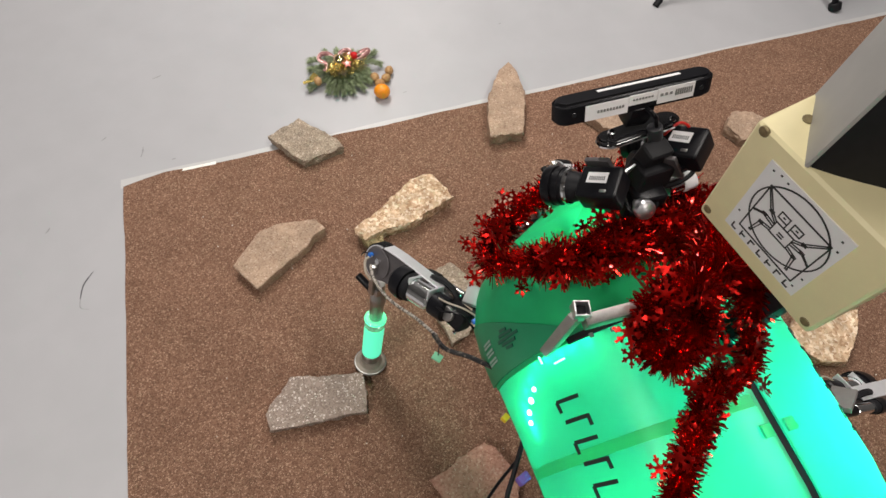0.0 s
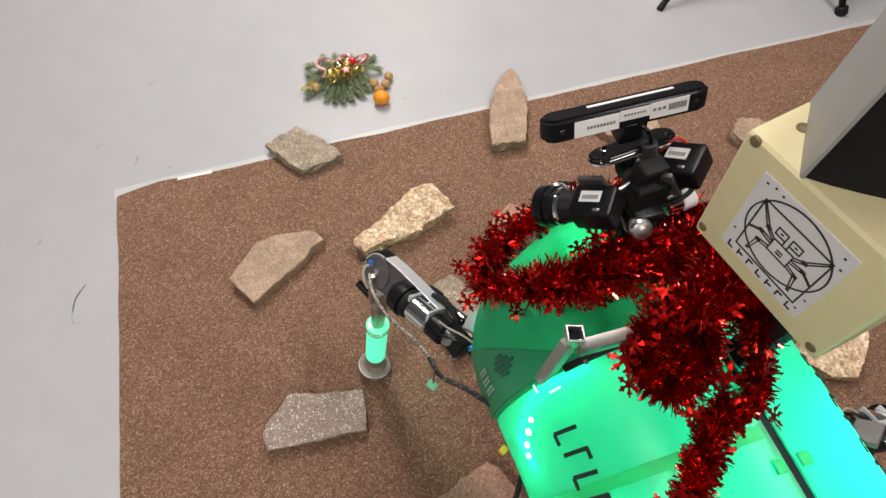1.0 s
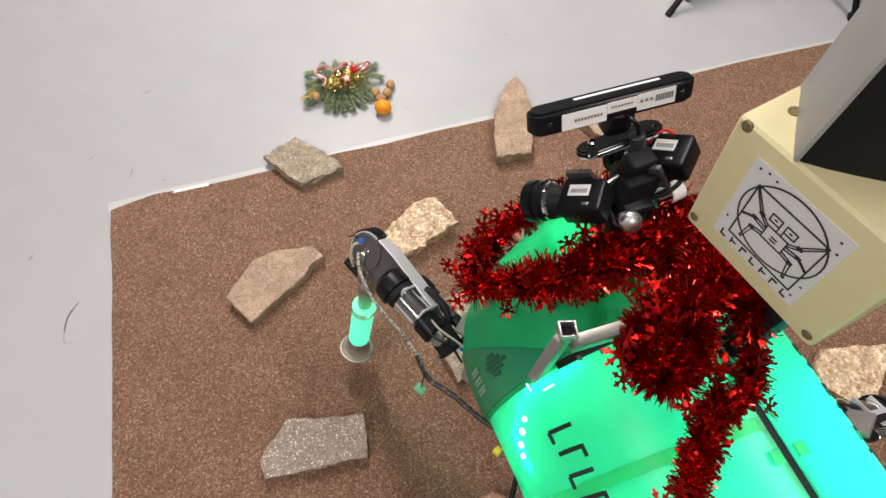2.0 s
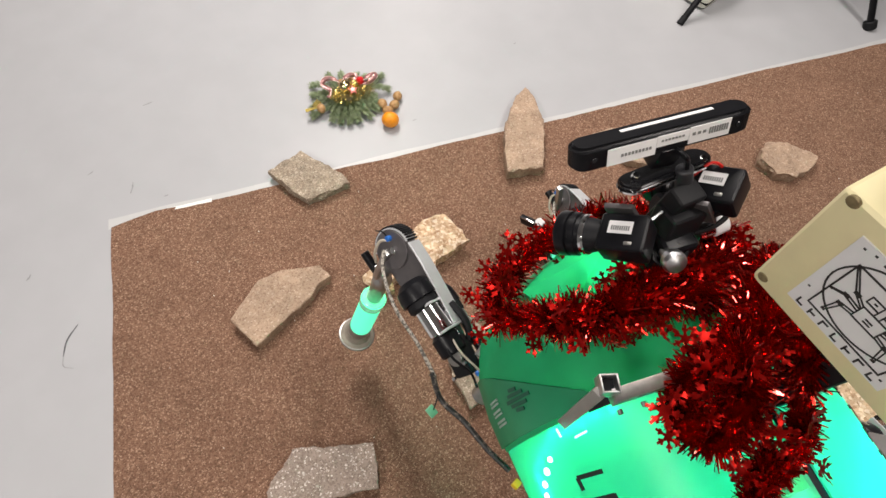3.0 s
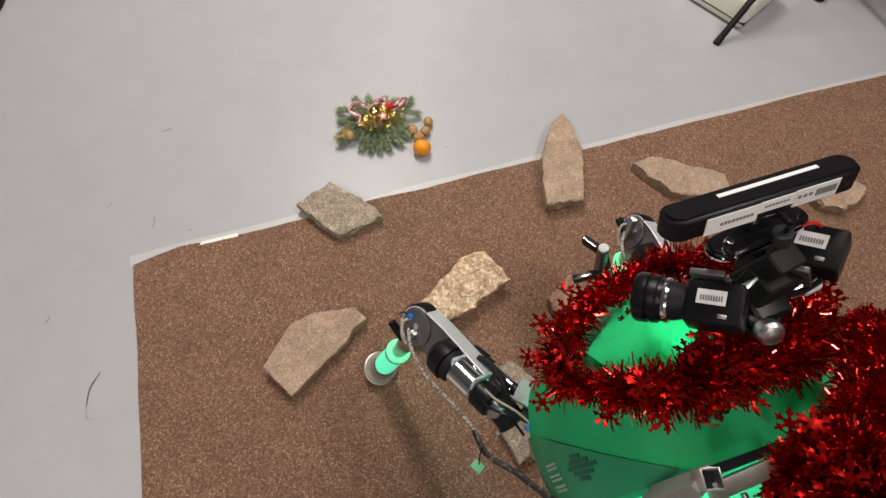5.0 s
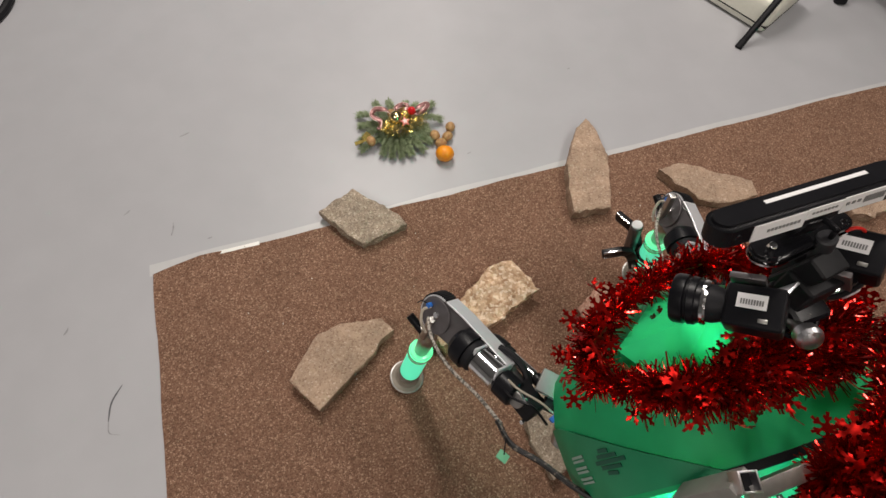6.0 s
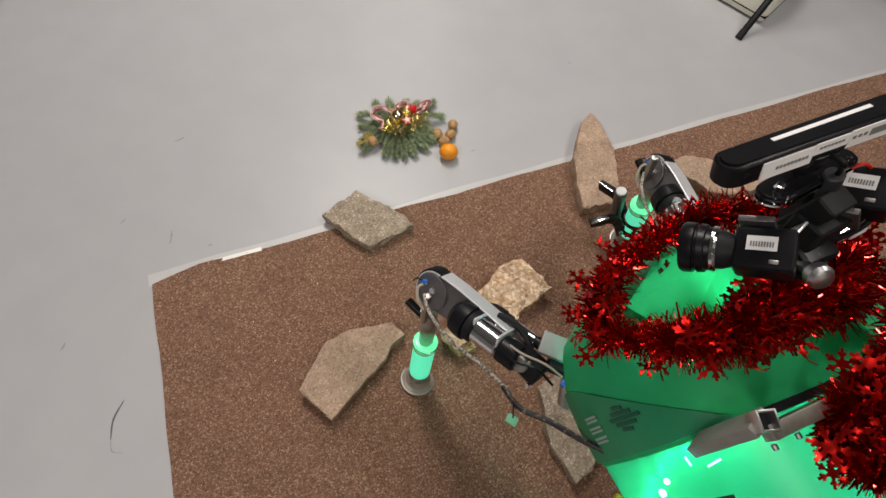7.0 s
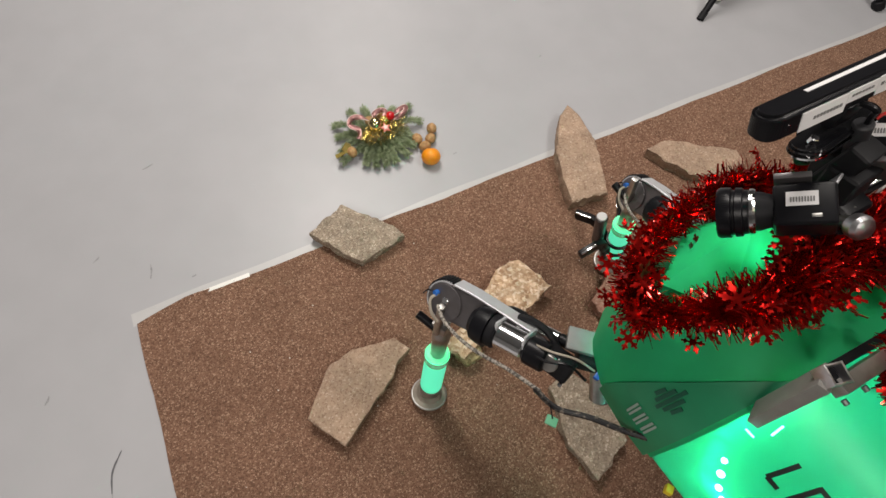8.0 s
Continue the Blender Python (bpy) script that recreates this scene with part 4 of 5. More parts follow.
def lower_leg(claws=False):
    """From the sole at its origin up +z to the knee axis."""
    neck = part("lower_leg", lathe([(0.175, 0.012), (0.185, 0.0145), (0.235, 0.0155), (0.24, 0.0175), (0.262, 0.0175), (0.27, 0.013), (0.3, 0.012)]), STEEL, robot, "steel shin with a glowing green tube and round foot")
    b = box(0.012, 0.012, 0.085, pose(0, -0.02, 0.325), 0.003)
    box(0.03, 0.014, 0.02, pose(0, -0.012, 0.29), 0.003, b)
    part("fork", b, STEEL, neck)
    part("sensor_plug", rod((-0.005, -0.014, 0.285), (-0.045, -0.02, 0.3), 0.008, 12), BLACK, neck, "black plug sticking out")
    part("foot", lathe([(0, 0.034), (0.003, 0.0385), (0.007, 0.039), (0.011, 0.036), (0.014, 0.0285), (0.02, 0.0255), (0.03, 0.024)]), RUBBER, neck, "round grey rubber and metal foot")
    part("foot_rim", lathe([(0.0065, 0.0385), (0.007, 0.0397), (0.0095, 0.0392), (0.0105, 0.0372)]), STEEL, neck, "worn bright rim of the foot")
    part("foot_sleeve", lathe([(0.028, 0.022), (0.03, 0.0235), (0.05, 0.0235), (0.052, 0.022)]), STEEL, neck)
    part("glow_tube", lathe([(0.052, 0.02), (0.055, 0.0228), (0.156, 0.0228), (0.159, 0.02)]), FOOTGLOW, neck, "glowing green light tube")
    part("tube_cap", lathe([(0.1595, 0.022), (0.162, 0.0242), (0.184, 0.0242), (0.187, 0.021), (0.188, 0.013)]), CLEARGLASS, neck, "clear tube end with a bright rim")
    part("rim_light", lathe([(0.18, 0.0225), (0.1805, 0.0246), (0.1835, 0.0246), (0.184, 0.0225)]), GREENRIM, neck)
    if claws:
        for a in (-92, 142, -152):
            turn = pose(0, 0, 0, 0, 0, a)
            line = [Vector(p) for p in ((0.024, 0, 0.06), (0.036, 0, 0.105), (0.052, 0, 0.138), (0.074, 0, 0.148), (0.108, 0, 0.142))]
            b, rim = bmesh.new(), bmesh.new()
            for p, q in zip(line, line[1:]):
                m = along(p, q)
                length = (q - p).length
                box(0.014, 0.024, length + 0.008, turn @ m @ pose(0, 0, length / 2), 0.003, b)
            p, q = line[3], line[4]
            for s in (-1, 1):
                box(0.005, 0.003, 0.04, turn @ along(p, q) @ pose(0.005, s * 0.0125, 0.016), 0.001, rim)
            cl = part("claw", b, BLACK, neck, "bent black claw with chromed edges")
            part("claw_rim", rim, CHROME, cl)
            part("claw_pivot", rod(turn @ Vector((0.03, -0.014, 0.08)), turn @ Vector((0.03, 0.014, 0.08)), 0.005, 12), CHROME, cl)
        can = part("canister", rod((-0.03, -0.034, 0.1), (-0.034, -0.038, 0.2), 0.0135, 20), DARKALU, neck, "small dark cylinder beside the shin")
        part("cap", rod((-0.034, -0.038, 0.199), (-0.0342, -0.0382, 0.204), 0.0115, 20), WHITE, can)
        for z in (0.075, 0.11):
            part("claw_ring", lathe([(z, 0.024), (z + 0.001, 0.027), (z + 0.009, 0.027), (z + 0.01, 0.024)]), BLACK, neck)
    return neck


WHITEALU = mat("satin_silver", (0.82, 0.82, 0.85), 0.45, 0.6, grain=0.05, scale=60, stain=0.04)
CLEARGLASS = mat("clear_tube", (0.6, 0.85, 0.75), 0.15)
CLEARGLASS.node_tree.nodes["Principled BSDF"].inputs["Transmission Weight"].default_value = 0.6
GREENRIM = glow("rim_glow", (0.1, 1.0, 0.5), 1.2)
ROLL = {"front_left": -36, "front_right": -20, "mid_left": -20, "mid_right": 20, "rear_left": -20, "rear_right": 20}
HIPS = {"front_left": (-0.2, 0.06, 0.43), "front_right": (0.15, 0.1, 0.42), "mid_left": (-0.14, -0.36, 0.41), "mid_right": (0.22, -0.22, 0.43), "rear_left": (-0.17, -0.5, 0.43), "rear_right": (0.2, -0.5, 0.43)}
LEGS = {}
for key in HIPS:
    LEGS[key] = (upper_leg(0.235), lower_leg(key == "front_right"))


# ---- tinsel on the robot ----
garland = empty("tinsel_garland")
tagged(garland, "bushy red foil tinsel garland with star flakes draped over the robot", "garland")


def tinsel(points, radius, count, per=10):
    """Thin foil strips bristling from a line."""
    line = spline(points, per)
    b = bmesh.new()
    for _ in range(count):
        u = random.random() * (len(line) - 1.001)
        k = int(u)
        q = line[k].lerp(line[k + 1], u - k)
        way = Vector((random.gauss(0, 1), random.gauss(0, 1), random.gauss(0, 1))).normalized()
        r = radius * (0.75 + 0.4 * noise.noise(q * 18)) * (0.45 + 0.62 * random.random())
        side = way.cross(Vector((random.gauss(0, 1), random.gauss(0, 1), random.gauss(0, 1)))).normalized() * (0.0005 + 0.0013 * random.random())
        bend = way.cross(side).normalized() * r * random.uniform(-0.25, 0.25)
        a, m, e = q, q + way * r * 0.55 + bend * 0.3, q + way * r + bend
        v = [b.verts.new(p) for p in (a - side, a + side, m + side, m - side, e + side * 0.6, e - side * 0.6)]
        b.faces.new((v[0], v[1], v[2], v[3]))
        b.faces.new((v[3], v[2], v[4], v[5]))
    tagged(part("foil_fringe", b, TINSEL, garland), kind="stuff")
    return line


def flake_mesh(r):
    """A six-armed foil snowflake with forked arms."""
    out = []
    for k in range(6):
        for da, f in ((-30, 0.28), (-11, 0.42), (-17, 0.62), (-30, 0.66), (-15, 0.8), (-7, 0.72), (-6, 0.98), (6, 0.98), (7, 0.72), (15, 0.8), (30, 0.66), (17, 0.62), (11, 0.42)):
            if abs(da) == 30 and f > 0.5:
                da = da * 0.75
            a = radians(60 * k + da)
            out.append((r * f * math.cos(a), r * f * math.sin(a)))
    b = plate(out, 0.0005)
    bmesh.ops.triangulate(b, faces=[f for f in b.faces if len(f.verts) > 4])
    a, curl = random.uniform(0, 3.14), random.uniform(-0.9, 0.9)
    for v in b.verts:
        u = v.co.x * math.cos(a) + v.co.y * math.sin(a)
        v.co.z += curl * u * u / r + 0.12 * r * noise.noise(v.co * 160)
    return b


RING = [(-0.19, 0.066, 0.628), (-0.165, 0.11, 0.63), (-0.09, 0.145, 0.645), (0.0, 0.15, 0.66), (0.085, 0.1, 0.675), (0.1, 0.03, 0.69), (0.04, 0.006, 0.706), (-0.04, 0.008, 0.714), (-0.105, 0.014, 0.702), (-0.15, 0.032, 0.678), (-0.187, 0.065, 0.635)]
lines = [tinsel(RING, 0.043, 10000)]
PILE = [(0.07, 0.0, 0.745), (0.012, -0.047, 0.77), (-0.043, -0.078, 0.76), (-0.071, -0.09, 0.74), (-0.079, -0.116, 0.73), (-0.066, -0.14, 0.735), (-0.046, -0.128, 0.75), (-0.034, -0.105, 0.77), (-0.028, -0.078, 0.78)]
lines.append(tinsel(PILE, 0.04, 9000))
lines.append(tinsel([(0.085, 0.01, 0.75), (0.06, -0.02, 0.775), (0.035, -0.05, 0.78), (0.005, -0.075, 0.775), (-0.025, -0.09, 0.765)], 0.038, 5000))
tinsel([(0.075, -0.02, 0.77), (0.05, -0.055, 0.785), (0.034, -0.095, 0.78), (0.034, -0.125, 0.755)], 0.034, 3600)
lines.append(tinsel([(-0.09, 0.02, 0.712), (-0.045, 0.028, 0.722), (0.0, 0.026, 0.725), (0.04, 0.025, 0.72), (0.09, 0.045, 0.7)], 0.034, 4500))
TAIL = [(-0.02, -0.168, 0.728), (-0.04, -0.187, 0.728), (-0.063, -0.207, 0.727), (-0.082, -0.227, 0.722), (-0.104, -0.252, 0.712), (-0.118, -0.28, 0.698), (-0.13, -0.31, 0.685)]
lines.append(tinsel(TAIL, 0.027, 4200))
LOOP = [(0.06, -0.02, 0.75), (0.06, -0.06, 0.738), (0.058, -0.09, 0.733), (0.044, -0.131, 0.728), (0.022, -0.165, 0.727), (-0.009, -0.182, 0.728), (-0.04, -0.187, 0.728)]
lines.append(tinsel(LOOP, 0.024, 4200))
for line, rad, n in zip(lines, (0.044, 0.042, 0.04, 0.034, 0.03, 0.026), (78, 30, 10, 16, 20, 10)):
    for k in range(n):
        q = line[int(random.random() * (len(line) - 1))]
        way = Vector((random.gauss(-0.25, 1), random.gauss(-0.3, 1), random.gauss(0.35, 0.6))).normalized()
        fl = part("star_flake", flake_mesh(random.uniform(0.011, 0.0185)), FLAKEFOIL, garland)
        tip = Vector((random.gauss(-0.3, 0.8), random.gauss(-0.3, 0.8), 0.9)).normalized()
        fl.matrix_basis = Matrix.Translation(q + way * rad * random.uniform(0.6, 0.95)) @ tip.to_track_quat("Z", "Y").to_matrix().to_4x4() @ pose(0, 0, 0, 0, 0, random.uniform(0, 60))


# ---- the festive spray on the floor ----
def bough(a, length, bend, lift):
    """A fir twig with needles on all sides, as one mesh."""
    b = bmesh.new()
    pts = []
    for k in range(9):
        u = k / 8
        ang = a + bend * u * u
        p = pts[-1] + Vector((math.cos(ang), math.sin(ang), 0)) * length / 8 if pts else Vector((0.02 * math.cos(a), 0.02 * math.sin(a), 0))
        pts.append(p)
    pts = [Vector((p.x, p.y, 0.012 + lift * math.sin(3.0 * k / 8))) for k, p in enumerate(pts)]
    tube(pts, 0.0014, 5, 2, b)
    for k in range(520):
        u = random.random() ** 0.85 * 7.99
        i = int(u)
        q = pts[i].lerp(pts[i + 1], u - i)
        ahead = (pts[i + 1] - pts[i]).normalized()
        out = Vector((random.gauss(0, 1), random.gauss(0, 1), random.gauss(0.15, 0.8)))
        out = (out - ahead * out.dot(ahead)).normalized()
        way = (ahead * random.uniform(0.5, 1.1) + out).normalized()
        n = random.uniform(0.011, 0.017)
        side = way.cross(Vector((0, 0, 1)) + out * 0.3).normalized() * 0.0009
        e = q + way * n
        e.z = max(e.z, 0.002)
        v = [b.verts.new(p) for p in (q - side, q + side, e + side * 0.5, e - side * 0.5)]
        b.faces.new(v)
    return b


def spray():
    e = empty("festive_spray", pose(0.695, 0.295, 0))
    tagged(e, "festive fir spray with pink bow, baubles and star on the floor", "decoration")
    for ang, ln, bend in ((8, 0.13, -0.3), (25, 0.14, 0.2), (40, 0.1, 0.2), (62, 0.09, 0.0), (88, 0.1, 0.1), (112, 0.11, -0.1), (138, 0.12, 0.2), (160, 0.1, 0.0), (185, 0.11, 0.3), (205, 0.12, -0.1), (228, 0.12, 0.2), (246, 0.12, 0.1), (264, 0.12, 0.0), (282, 0.12, -0.1), (300, 0.13, 0.1), (318, 0.13, 0.2), (336, 0.12, 0.0), (350, 0.1, 0.1), (75, 0.05, 0.0), (210, 0.05, 0.0), (290, 0.06, 0.0), (20, 0.07, 0.3), (255, 0.07, 0.3), (310, 0.08, -0.3), (150, 0.07, 0.2), (340, 0.07, 0.4), (235, 0.08, -0.3), (273, 0.09, 0.2), (327, 0.1, -0.2)):
        k = 0.68 if ang > 215 else 0.9
        part("fir_twig", bough(radians(ang), ln * k, bend, random.uniform(0.004, 0.022)), NEEDLE, e)

    def ribbon(points, w, name, material, edge):
        line = spline([(x * 0.85, y * 0.72 - 0.002, z) for x, y, z in points], 8)
        b = bmesh.new()
        last = None
        rims = ([], [])
        for k, q in enumerate(line):
            way = (line[min(k + 1, len(line) - 1)] - line[max(k - 1, 0)]).normalized()
            n = Vector((0.7 * math.sin(k * 0.32), -0.45 + 0.9 * math.sin(k * 0.21 + 0.6), 0.7))
            side = way.cross(n).normalized() * w
            rims[0].append(q - side)
            rims[1].append(q + side)
            now = (b.verts.new(q - side), b.verts.new(q + side))
            if last:
                b.faces.new((last[0], now[0], now[1], last[1])).smooth = True
            last = now
        r = part(name, b, material, e, "folded pink satin ribbon")
        solid = r.modifiers.new("thick", "SOLIDIFY")
        solid.thickness = 0.0012
        for rim in rims:
            part("ribbon_edge", tube(rim[::3], 0.0009, 5, 3), edge, r)

    ribbon([(0.0, 0.02, 0.04), (-0.025, 0.045, 0.064), (-0.06, 0.066, 0.062), (-0.078, 0.045, 0.055), (-0.055, 0.015, 0.05), (-0.066, -0.02, 0.045)], 0.0068, "bow", PINK, PINKEDGE)
    ribbon([(0.0, 0.02, 0.045), (0.005, 0.045, 0.066), (0.035, 0.062, 0.064), (0.048, 0.045, 0.06), (0.025, 0.025, 0.055)], 0.0068, "bow", PINK, PINKEDGE)
    ribbon([(0.055, 0.02, 0.04), (0.08, 0.035, 0.062), (0.118, 0.05, 0.058), (0.1, 0.026, 0.054), (0.06, 0.018, 0.05)], 0.0068, "bow", PINK, PINKEDGE)
    ball = [(-1, 0.05), (-0.92, 0.39), (-0.7, 0.71), (-0.38, 0.92), (0, 1), (0.38, 0.92), (0.7, 0.71), (0.92, 0.39), (1, 0.05)]

    def bead(x, y, z, r, name, material, label):
        return part(name, lathe([(a * r, c * r) for a, c in ball], pose(x, y, z), 20), material, e, label)

    bead(0.0, 0.008, 0.054, 0.0205, "bauble", SILVERGOLD, "shiny gold bauble")
    bead(0.03, 0.02, 0.046, 0.015, "bauble", GOLD, "shiny gold bauble")
    bead(0.05, 0.022, 0.055, 0.0125, "red_bead", REDGLOSS, "glossy red bead")
    bead(-0.03, -0.008, 0.045, 0.012, "bauble", GOLD, "shiny gold bauble")
    star = []
    for k in range(10):
        r = 0.016 if k % 2 == 0 else 0.0075
        star.append((r * math.sin(radians(36 * k)), r * math.cos(radians(36 * k))))
    part("star", plate(star, 0.004, pose(0.02, -0.018, 0.06, 18, 0, 0), 0.0008), STARRED, e, "small coral-red star")
    part("star_rim", plate([(x * 0.55, y * 0.55) for x, y in star], 0.001, pose(0.02, -0.018, 0.0643, 18, 0, 0)), PINKEDGE, e)
    for x, y, ang in ((-0.005, 0.035, 40), (-0.085, -0.035, 10), (0.03, 0.05, 80)):
        part("nut", lathe([(a * 0.017, c * 0.013) for a, c in ball], pose(x, y, 0.042 if x > -0.05 else 0.026, 90, 0, ang), 16), NUT, e, "brown walnut tucked into the spray")
    b = bmesh.new()
    for _ in range(1100):
        a, r = random.uniform(0, 6.283), random.random() ** 0.6
        q = Vector((0.015 + 0.07 * r * math.cos(a), -0.01 + 0.032 * r * math.sin(a), random.uniform(0.035, 0.055)))
        d = Vector((random.gauss(0, 1), random.gauss(0, 1), random.gauss(0, 0.6))).normalized() * 0.012
        s = d.cross(Vector((random.random(), random.random(), 1))).normalized() * 0.0004
        b.faces.new([b.verts.new(p) for p in (q - s, q + s, q + d + s, q + d - s)])
    part("gold_angel_hair", b, GOLD, e, "fine gold foil threads")
    part("gold_bow", plate([(-0.02, -0.008), (0.018, -0.003), (0.02, 0.006), (-0.018, 0.004)], 0.002, pose(-0.115, -0.035, 0.03, 10, 12, 15), 0.0005), GOLD, e, "gold foil ribbon end")
    part("gold_bow", plate([(-0.014, -0.012), (0.012, -0.008), (0.012, 0.008), (-0.012, 0.01)], 0.002, pose(-0.095, -0.022, 0.034, 20, -25, 40), 0.0005), GOLD, e, "gold foil ribbon end")


SILVERGOLD = mat("pale_gold", (0.8, 0.66, 0.35), 0.12, 1.0)
spray()


def orange():
    b = bmesh.new()
    bmesh.ops.create_icosphere(b, subdivisions=4, radius=0.0265)
    for v in b.verts:
        v.co.z *= 0.9
        v.co *= 1 + 0.008 * noise.noise(v.co * 60)
        d = math.hypot(v.co.x, v.co.y)
        if v.co.z > 0:
            v.co.z -= 0.004 * math.exp(-(d / 0.006) ** 2)
    smooth(b)
    e = part("orange", b, ORANGE)
    e.matrix_basis = pose(0.804, 0.168, 0.024, -50, 25, 0)
    tagged(e, "bright orange mandarin lying on the floor", "fruit")
    part("stem", lathe([(0, 0.001), (0.0004, 0.0016), (0.0012, 0.0014), (0.0015, 0.001)], pose(0, 0, 0.0192), 8), TWIG, e)


orange()


def walnut():
    b = bmesh.new()
    bmesh.ops.create_icosphere(b, subdivisions=4, radius=0.0142)
    for v in b.verts:
        v.co.x *= 1.18
        ridge = math.exp(-(v.co.y / 0.0013) ** 2)
        v.co *= 1 + 0.05 * noise.noise(v.co * 190) + 0.05 * noise.noise(v.co * 420) + 0.05 * ridge
    smooth(b)
    e = part("walnut", b, NUT)
    return tagged(e, "brown wrinkled walnut lying beside the fir spray", "nut", "walnuts on the floor")


nut = walnut()
nut.matrix_basis = pose(0.849, 0.264, 0.0155, 20, 10, 70)
for x, y, a in ((0.831, 0.232, 30), (0.796, 0.245, 100), (0.806, 0.213, 160)):
    copy_thing(nut, pose(x, y, 0.0155, a, 12, a))


# ---- furniture at the far side ----
def chair():
    e = empty("chair")
    tagged(e, "black tubular steel chair standing on the grey floor", "chair")
    for a, c in (((1.917, 0.376, 0.0), (2.4, 0.64, 0.5)), ((2.43, 0.5, 0.0), (2.5, 0.7, 0.5)), ((2.6, 0.19, 0.0), (2.5, 0.5, 0.5)), ((2.1, 1.05, 0.0), (2.25, 0.9, 0.5))):
        leg = part("leg", rod(a, c, 0.0115, 16), BLACK, e)
        way = (Vector(c) - Vector(a)).normalized()
        part("leg_cap", rod(a, Vector(a) + way * 0.03, 0.0125 if a[0] < 2 else 0.022, 16), BLACKMATT, leg)
    part("seat", box(0.42, 0.42, 0.03, pose(2.45, 0.74, 0.5, 0, 0, 20), 0.012), BLACKMATT, e)
    part("backrest", box(0.4, 0.03, 0.3, pose(2.38, 0.94, 0.82, -8, 0, 20), 0.012), BLACKMATT, e)
    for s in (-0.17, 0.17):
        part("back_post", rod(pose(2.45, 0.74, 0.5, 0, 0, 20) @ Vector((s, 0.19, 0)), pose(2.45, 0.74, 0.5, 0, 0, 20) @ Vector((s, 0.24, 0.3)), 0.011, 12), BLACK, e)


chair()


def packing_case():
    e = part("packing_case", box(0.24, 0.3, 0.11, pose(2.07, 0.6, 0.058, 0, 0, 27), 0.025, segs=4), CREAMWHITE)
    tagged(e, "cream white plastic case with rounded edges on the floor", "case")
    part("lid_line", box(0.243, 0.303, 0.004, pose(2.07, 0.6, 0.03, 0, 0, 27), 0.0015), BLACKMATT, e)


CREAMWHITE = mat("cream_white", (0.84, 0.83, 0.72), 0.5, grain=0.04, stain=0.05)
packing_case()


def bag():
    e = part("bag", box(0.28, 0.36, 0.12, pose(-0.56, 1.17, 0.062, 0, 0, -20), 0.05, segs=5), smoothcloth)
    tagged(e, "dark soft equipment bag lying on the floor", "bag")
    part("strap", tube([(-0.45, 1.33, 0.02), (-0.4, 1.2, 0.014), (-0.405, 1.08, 0.013), (-0.47, 0.99, 0.013), (-0.6, 0.97, 0.02)], 0.013, 10), BLACKMATT, e, "black padded strap")


smoothcloth = mat("dark_cloth", (0.05, 0.048, 0.045), 0.8, grain=0.3, scale=120, bump=0.4, bump_scale=300)
bag()


# ---- motion ----
BASE = Vector((0.971, -0.864, 0.0))
# seconds, shift in metres, turn about z, x and y in degrees
ROBOT = [
    (0, 0.0000, 0.0000, 0.0008, -0.03, 0.05, 0.05),
    (0.5, -0.0060, -0.0251, 0.0075, -0.40, -1.90, -0.43),
    (1, -0.0053, -0.0303, 0.0033, -0.65, -3.20, -0.78),
    (1.5, -0.0107, 0.0048, -0.0034, 0.63, -3.95, -0.44),
    (3, -0.0209, 0.0766, 0.0019, 1.71, -0.96, 0.53),
    (3.5, -0.0252, 0.1204, 0.0054, 1.57, 1.16, 0.55),
    (4, -0.0318, 0.1321, 0.0133, 2.85, 0.73, 1.26),
    (4.5, -0.0355, 0.1235, 0.0132, 3.45, -0.79, 0.81),
    (6, -0.0525, 0.1996, -0.0027, 2.51, 1.47, -1.05),
    (6.5, -0.0526, 0.2425, -0.0056, 4.47, 2.10, -1.62),
    (7, -0.0479, 0.2693, -0.0090, 3.66, 2.18, -2.12),
    (7.5, -0.0493, 0.2507, 0.0007, 3.52, 0.66, -2.21),
    (8, -0.0488, 0.2456, 0.0105, 2.82, -1.89, -0.93),
]
# seconds, knee, sole, in the robot's space
FRONT_LEFT = [
    (0, (-0.323, 0.248, 0.359), (-0.395, 0.162, 0.012)),
    (0.5, (-0.322, 0.258, 0.362), (-0.390, 0.183, 0.012)),
    (1, (-0.313, 0.262, 0.393), (-0.373, 0.212, 0.037)),
    (1.5, (-0.313, 0.266, 0.427), (-0.377, 0.221, 0.071)),
    (3, (-0.268, 0.279, 0.482), (-0.371, 0.283, 0.133)),
    (3.5, (-0.292, 0.275, 0.450), (-0.377, 0.283, 0.096)),
    (4, (-0.300, 0.258, 0.360), (-0.392, 0.316, 0.012)),
    (4.5, (-0.286, 0.268, 0.360), (-0.373, 0.332, 0.012)),
    (6, (-0.294, 0.275, 0.369), (-0.367, 0.262, 0.012)),
    (6.5, (-0.296, 0.279, 0.368), (-0.362, 0.237, 0.012)),
    (7, (-0.307, 0.279, 0.364), (-0.372, 0.209, 0.012)),
    (7.5, (-0.306, 0.283, 0.366), (-0.371, 0.225, 0.012)),
    (8, (-0.312, 0.277, 0.367), (-0.372, 0.222, 0.012)),
]
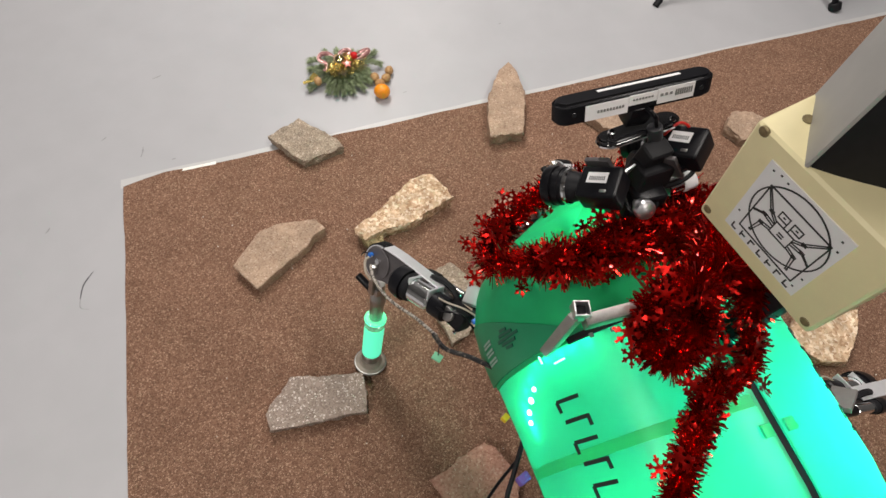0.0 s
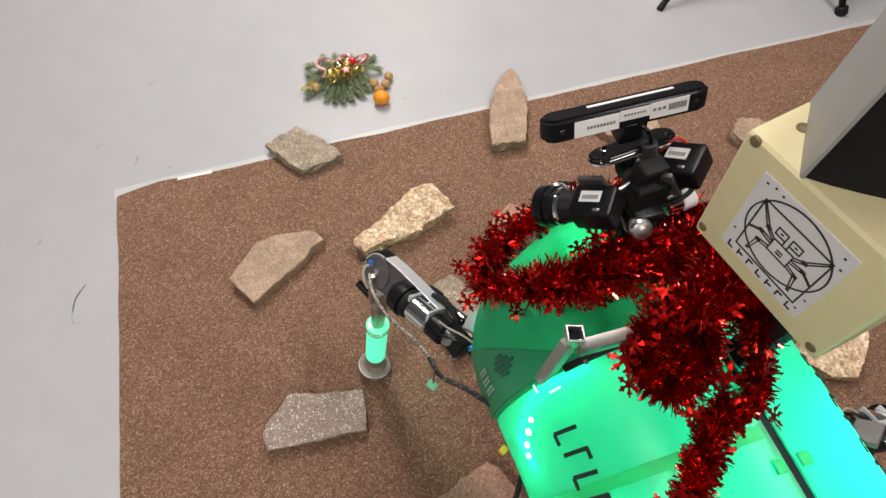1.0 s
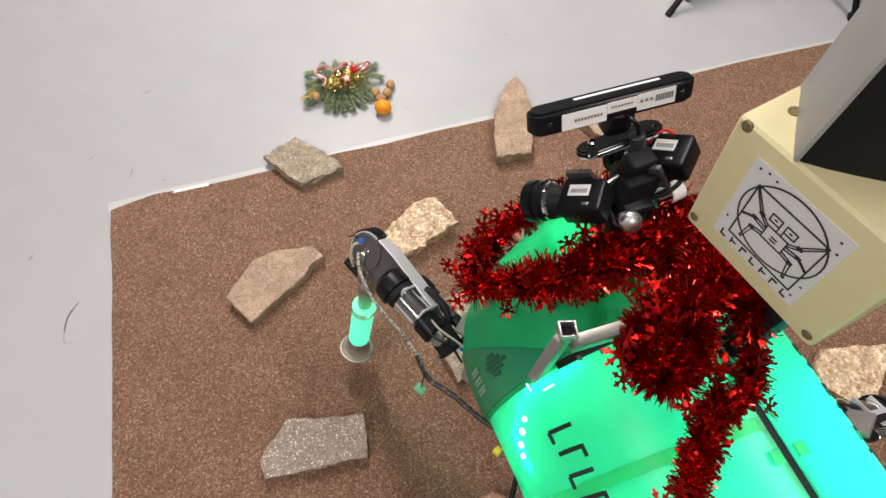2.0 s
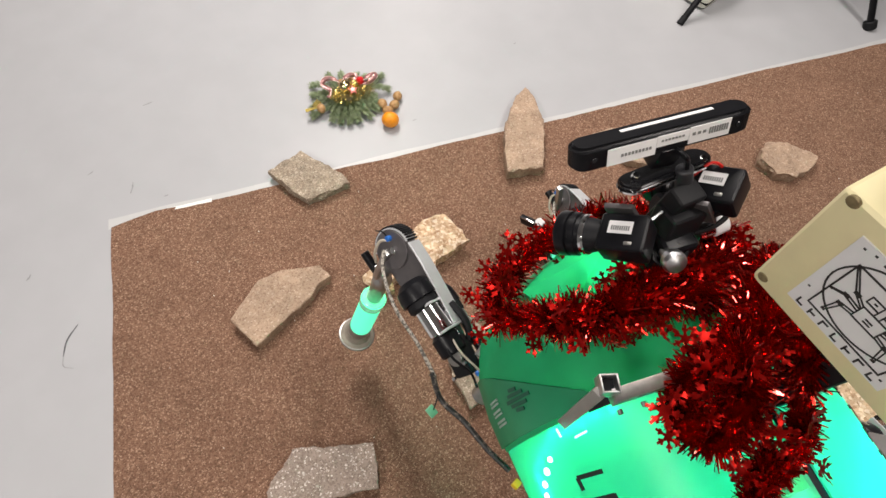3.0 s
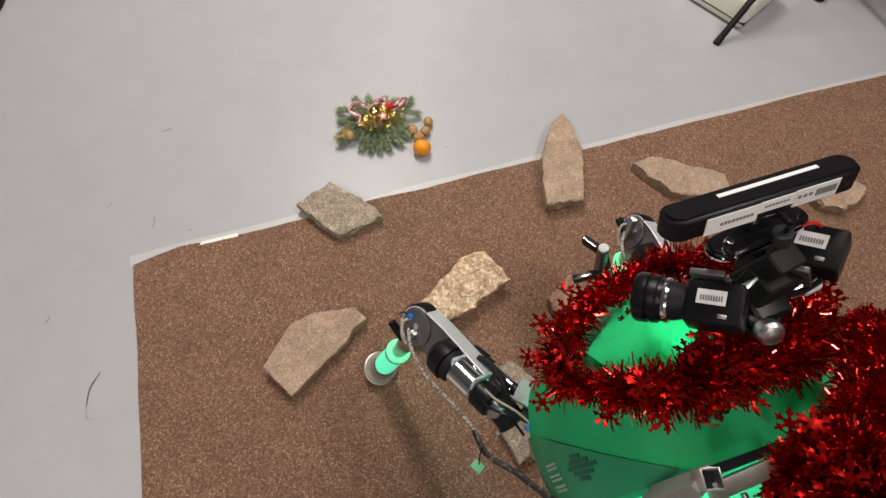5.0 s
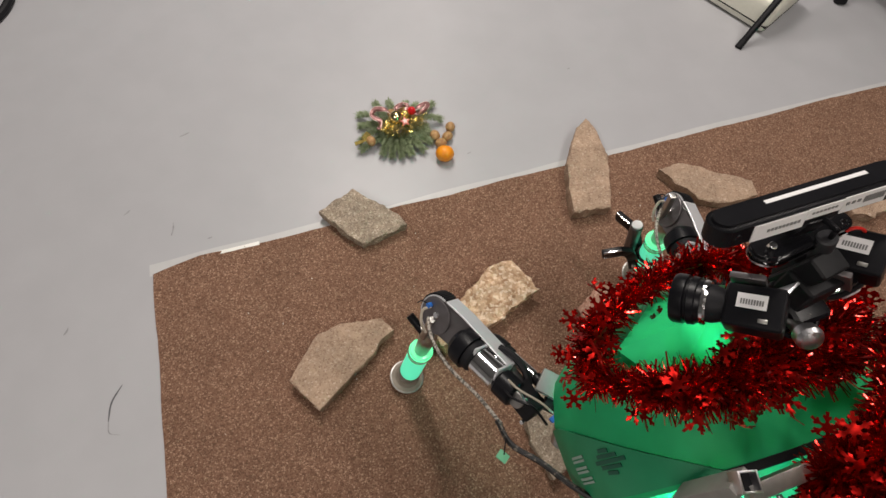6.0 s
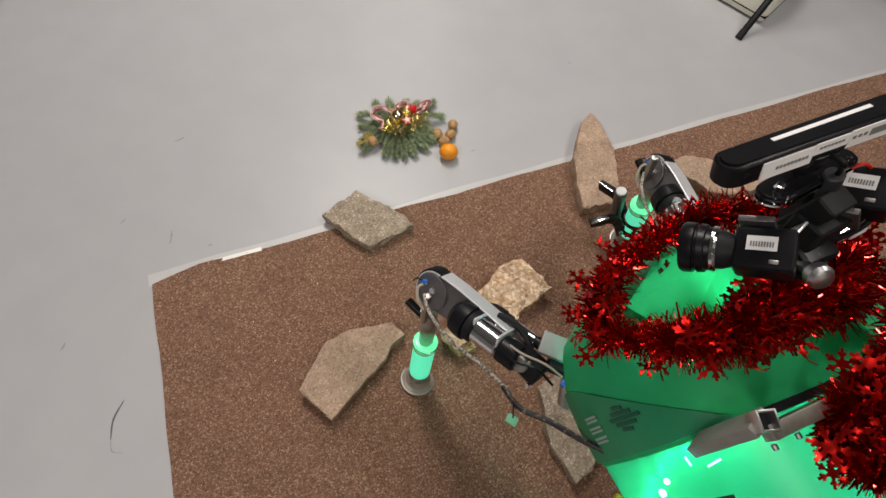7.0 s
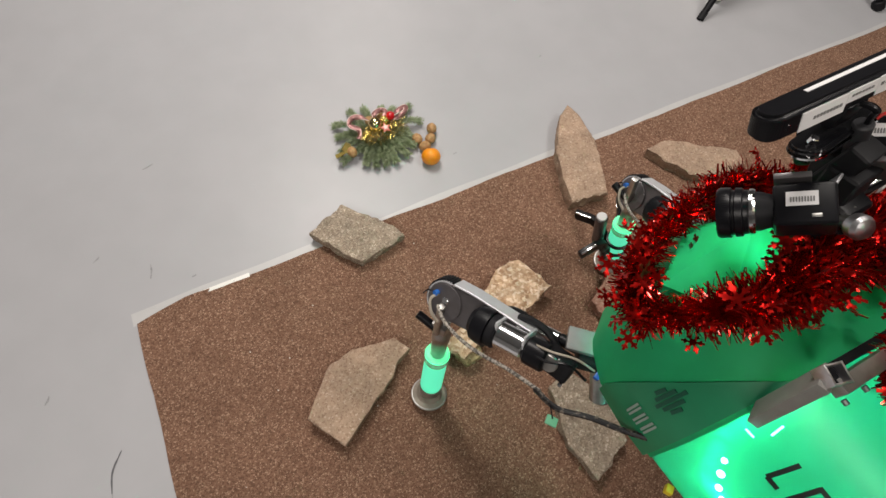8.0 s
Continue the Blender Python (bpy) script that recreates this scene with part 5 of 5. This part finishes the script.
FRONT_RIGHT = [
    (0, (0.125, 0.385, 0.31), (0.165, 0.365, 0.01)),
    (1.5, (0.125, 0.385, 0.31), (0.165, 0.365, 0.01)),
    (3, (0.138, 0.387, 0.3), (0.178, 0.367, 0.0)),
    (3.5, (0.14, 0.358, 0.3), (0.18, 0.338, 0.0)),
    (4, (0.145, 0.333, 0.3), (0.185, 0.313, 0.0)),
    (4.5, (0.17, 0.33, 0.31), (0.21, 0.31, 0.01)),
    (6, (0.21, 0.337, 0.36), (0.248, 0.317, 0.06)),
    (6.5, (0.224, 0.342, 0.36), (0.262, 0.322, 0.06)),
    (7, (0.2, 0.36, 0.34), (0.236, 0.34, 0.04)),
    (7.5, (0.162, 0.334, 0.31), (0.198, 0.314, 0.01)),
    (8, (0.154, 0.333, 0.31), (0.188, 0.313, 0.01)),
]


def still(knee, sole, reach):
    """A leg that pushes: its sole drifts back while the body goes ahead."""
    rows = []
    for t in (0, 2, 4, 6, 8):
        d = reach * math.sin(6.283185 * t / 8)
        rows.append((t, (knee[0], knee[1] + d * 0.5, knee[2]), (sole[0], sole[1] + d, sole[2])))
    return rows


def motions():
    body = []
    for t, x, y, z, rz, rx, ry in ROBOT:
        m = Matrix.Translation(BASE + Vector((x, y, z))) @ pose(0, 0, 0, 0, 0, rz) @ pose(0, 0, 0, rx) @ pose(0, 0, 0, 0, ry)
        body.append((t, m))
    walk(robot, body)
    walk(garland, body)
    ways = {
        "front_left": FRONT_LEFT, "front_right": FRONT_RIGHT,
        "mid_left": still((-0.34, -0.46, 0.36), (-0.39, -0.5, 0.012), 0.03), "mid_right": still((0.56, -0.25, 0.3), (0.59, -0.2, 0.012), -0.03),
        "rear_left": still((-0.36, -0.62, 0.36), (-0.42, -0.66, 0.012), -0.03), "rear_right": still((0.36, -0.62, 0.36), (0.42, -0.66, 0.012), 0.03),
    }
    for key, rows in ways.items():
        hip = Vector(HIPS[key])
        upper, lower = LEGS[key]
        thigh, shin = [], []
        for t, knee, sole in rows:
            knee, sole = Vector(knee), Vector(sole)
            thigh.append((t, frame_of(knee, hip - knee, Vector((0, 0, 1)) - (hip - knee).normalized() * (hip - knee).normalized().z) @ pose(0, 0, 0, ROLL[key])))
            shin.append((t, frame_of(sole, hip - knee, knee - sole)))
        walk(upper, thigh)
        walk(lower, shin)


motions()
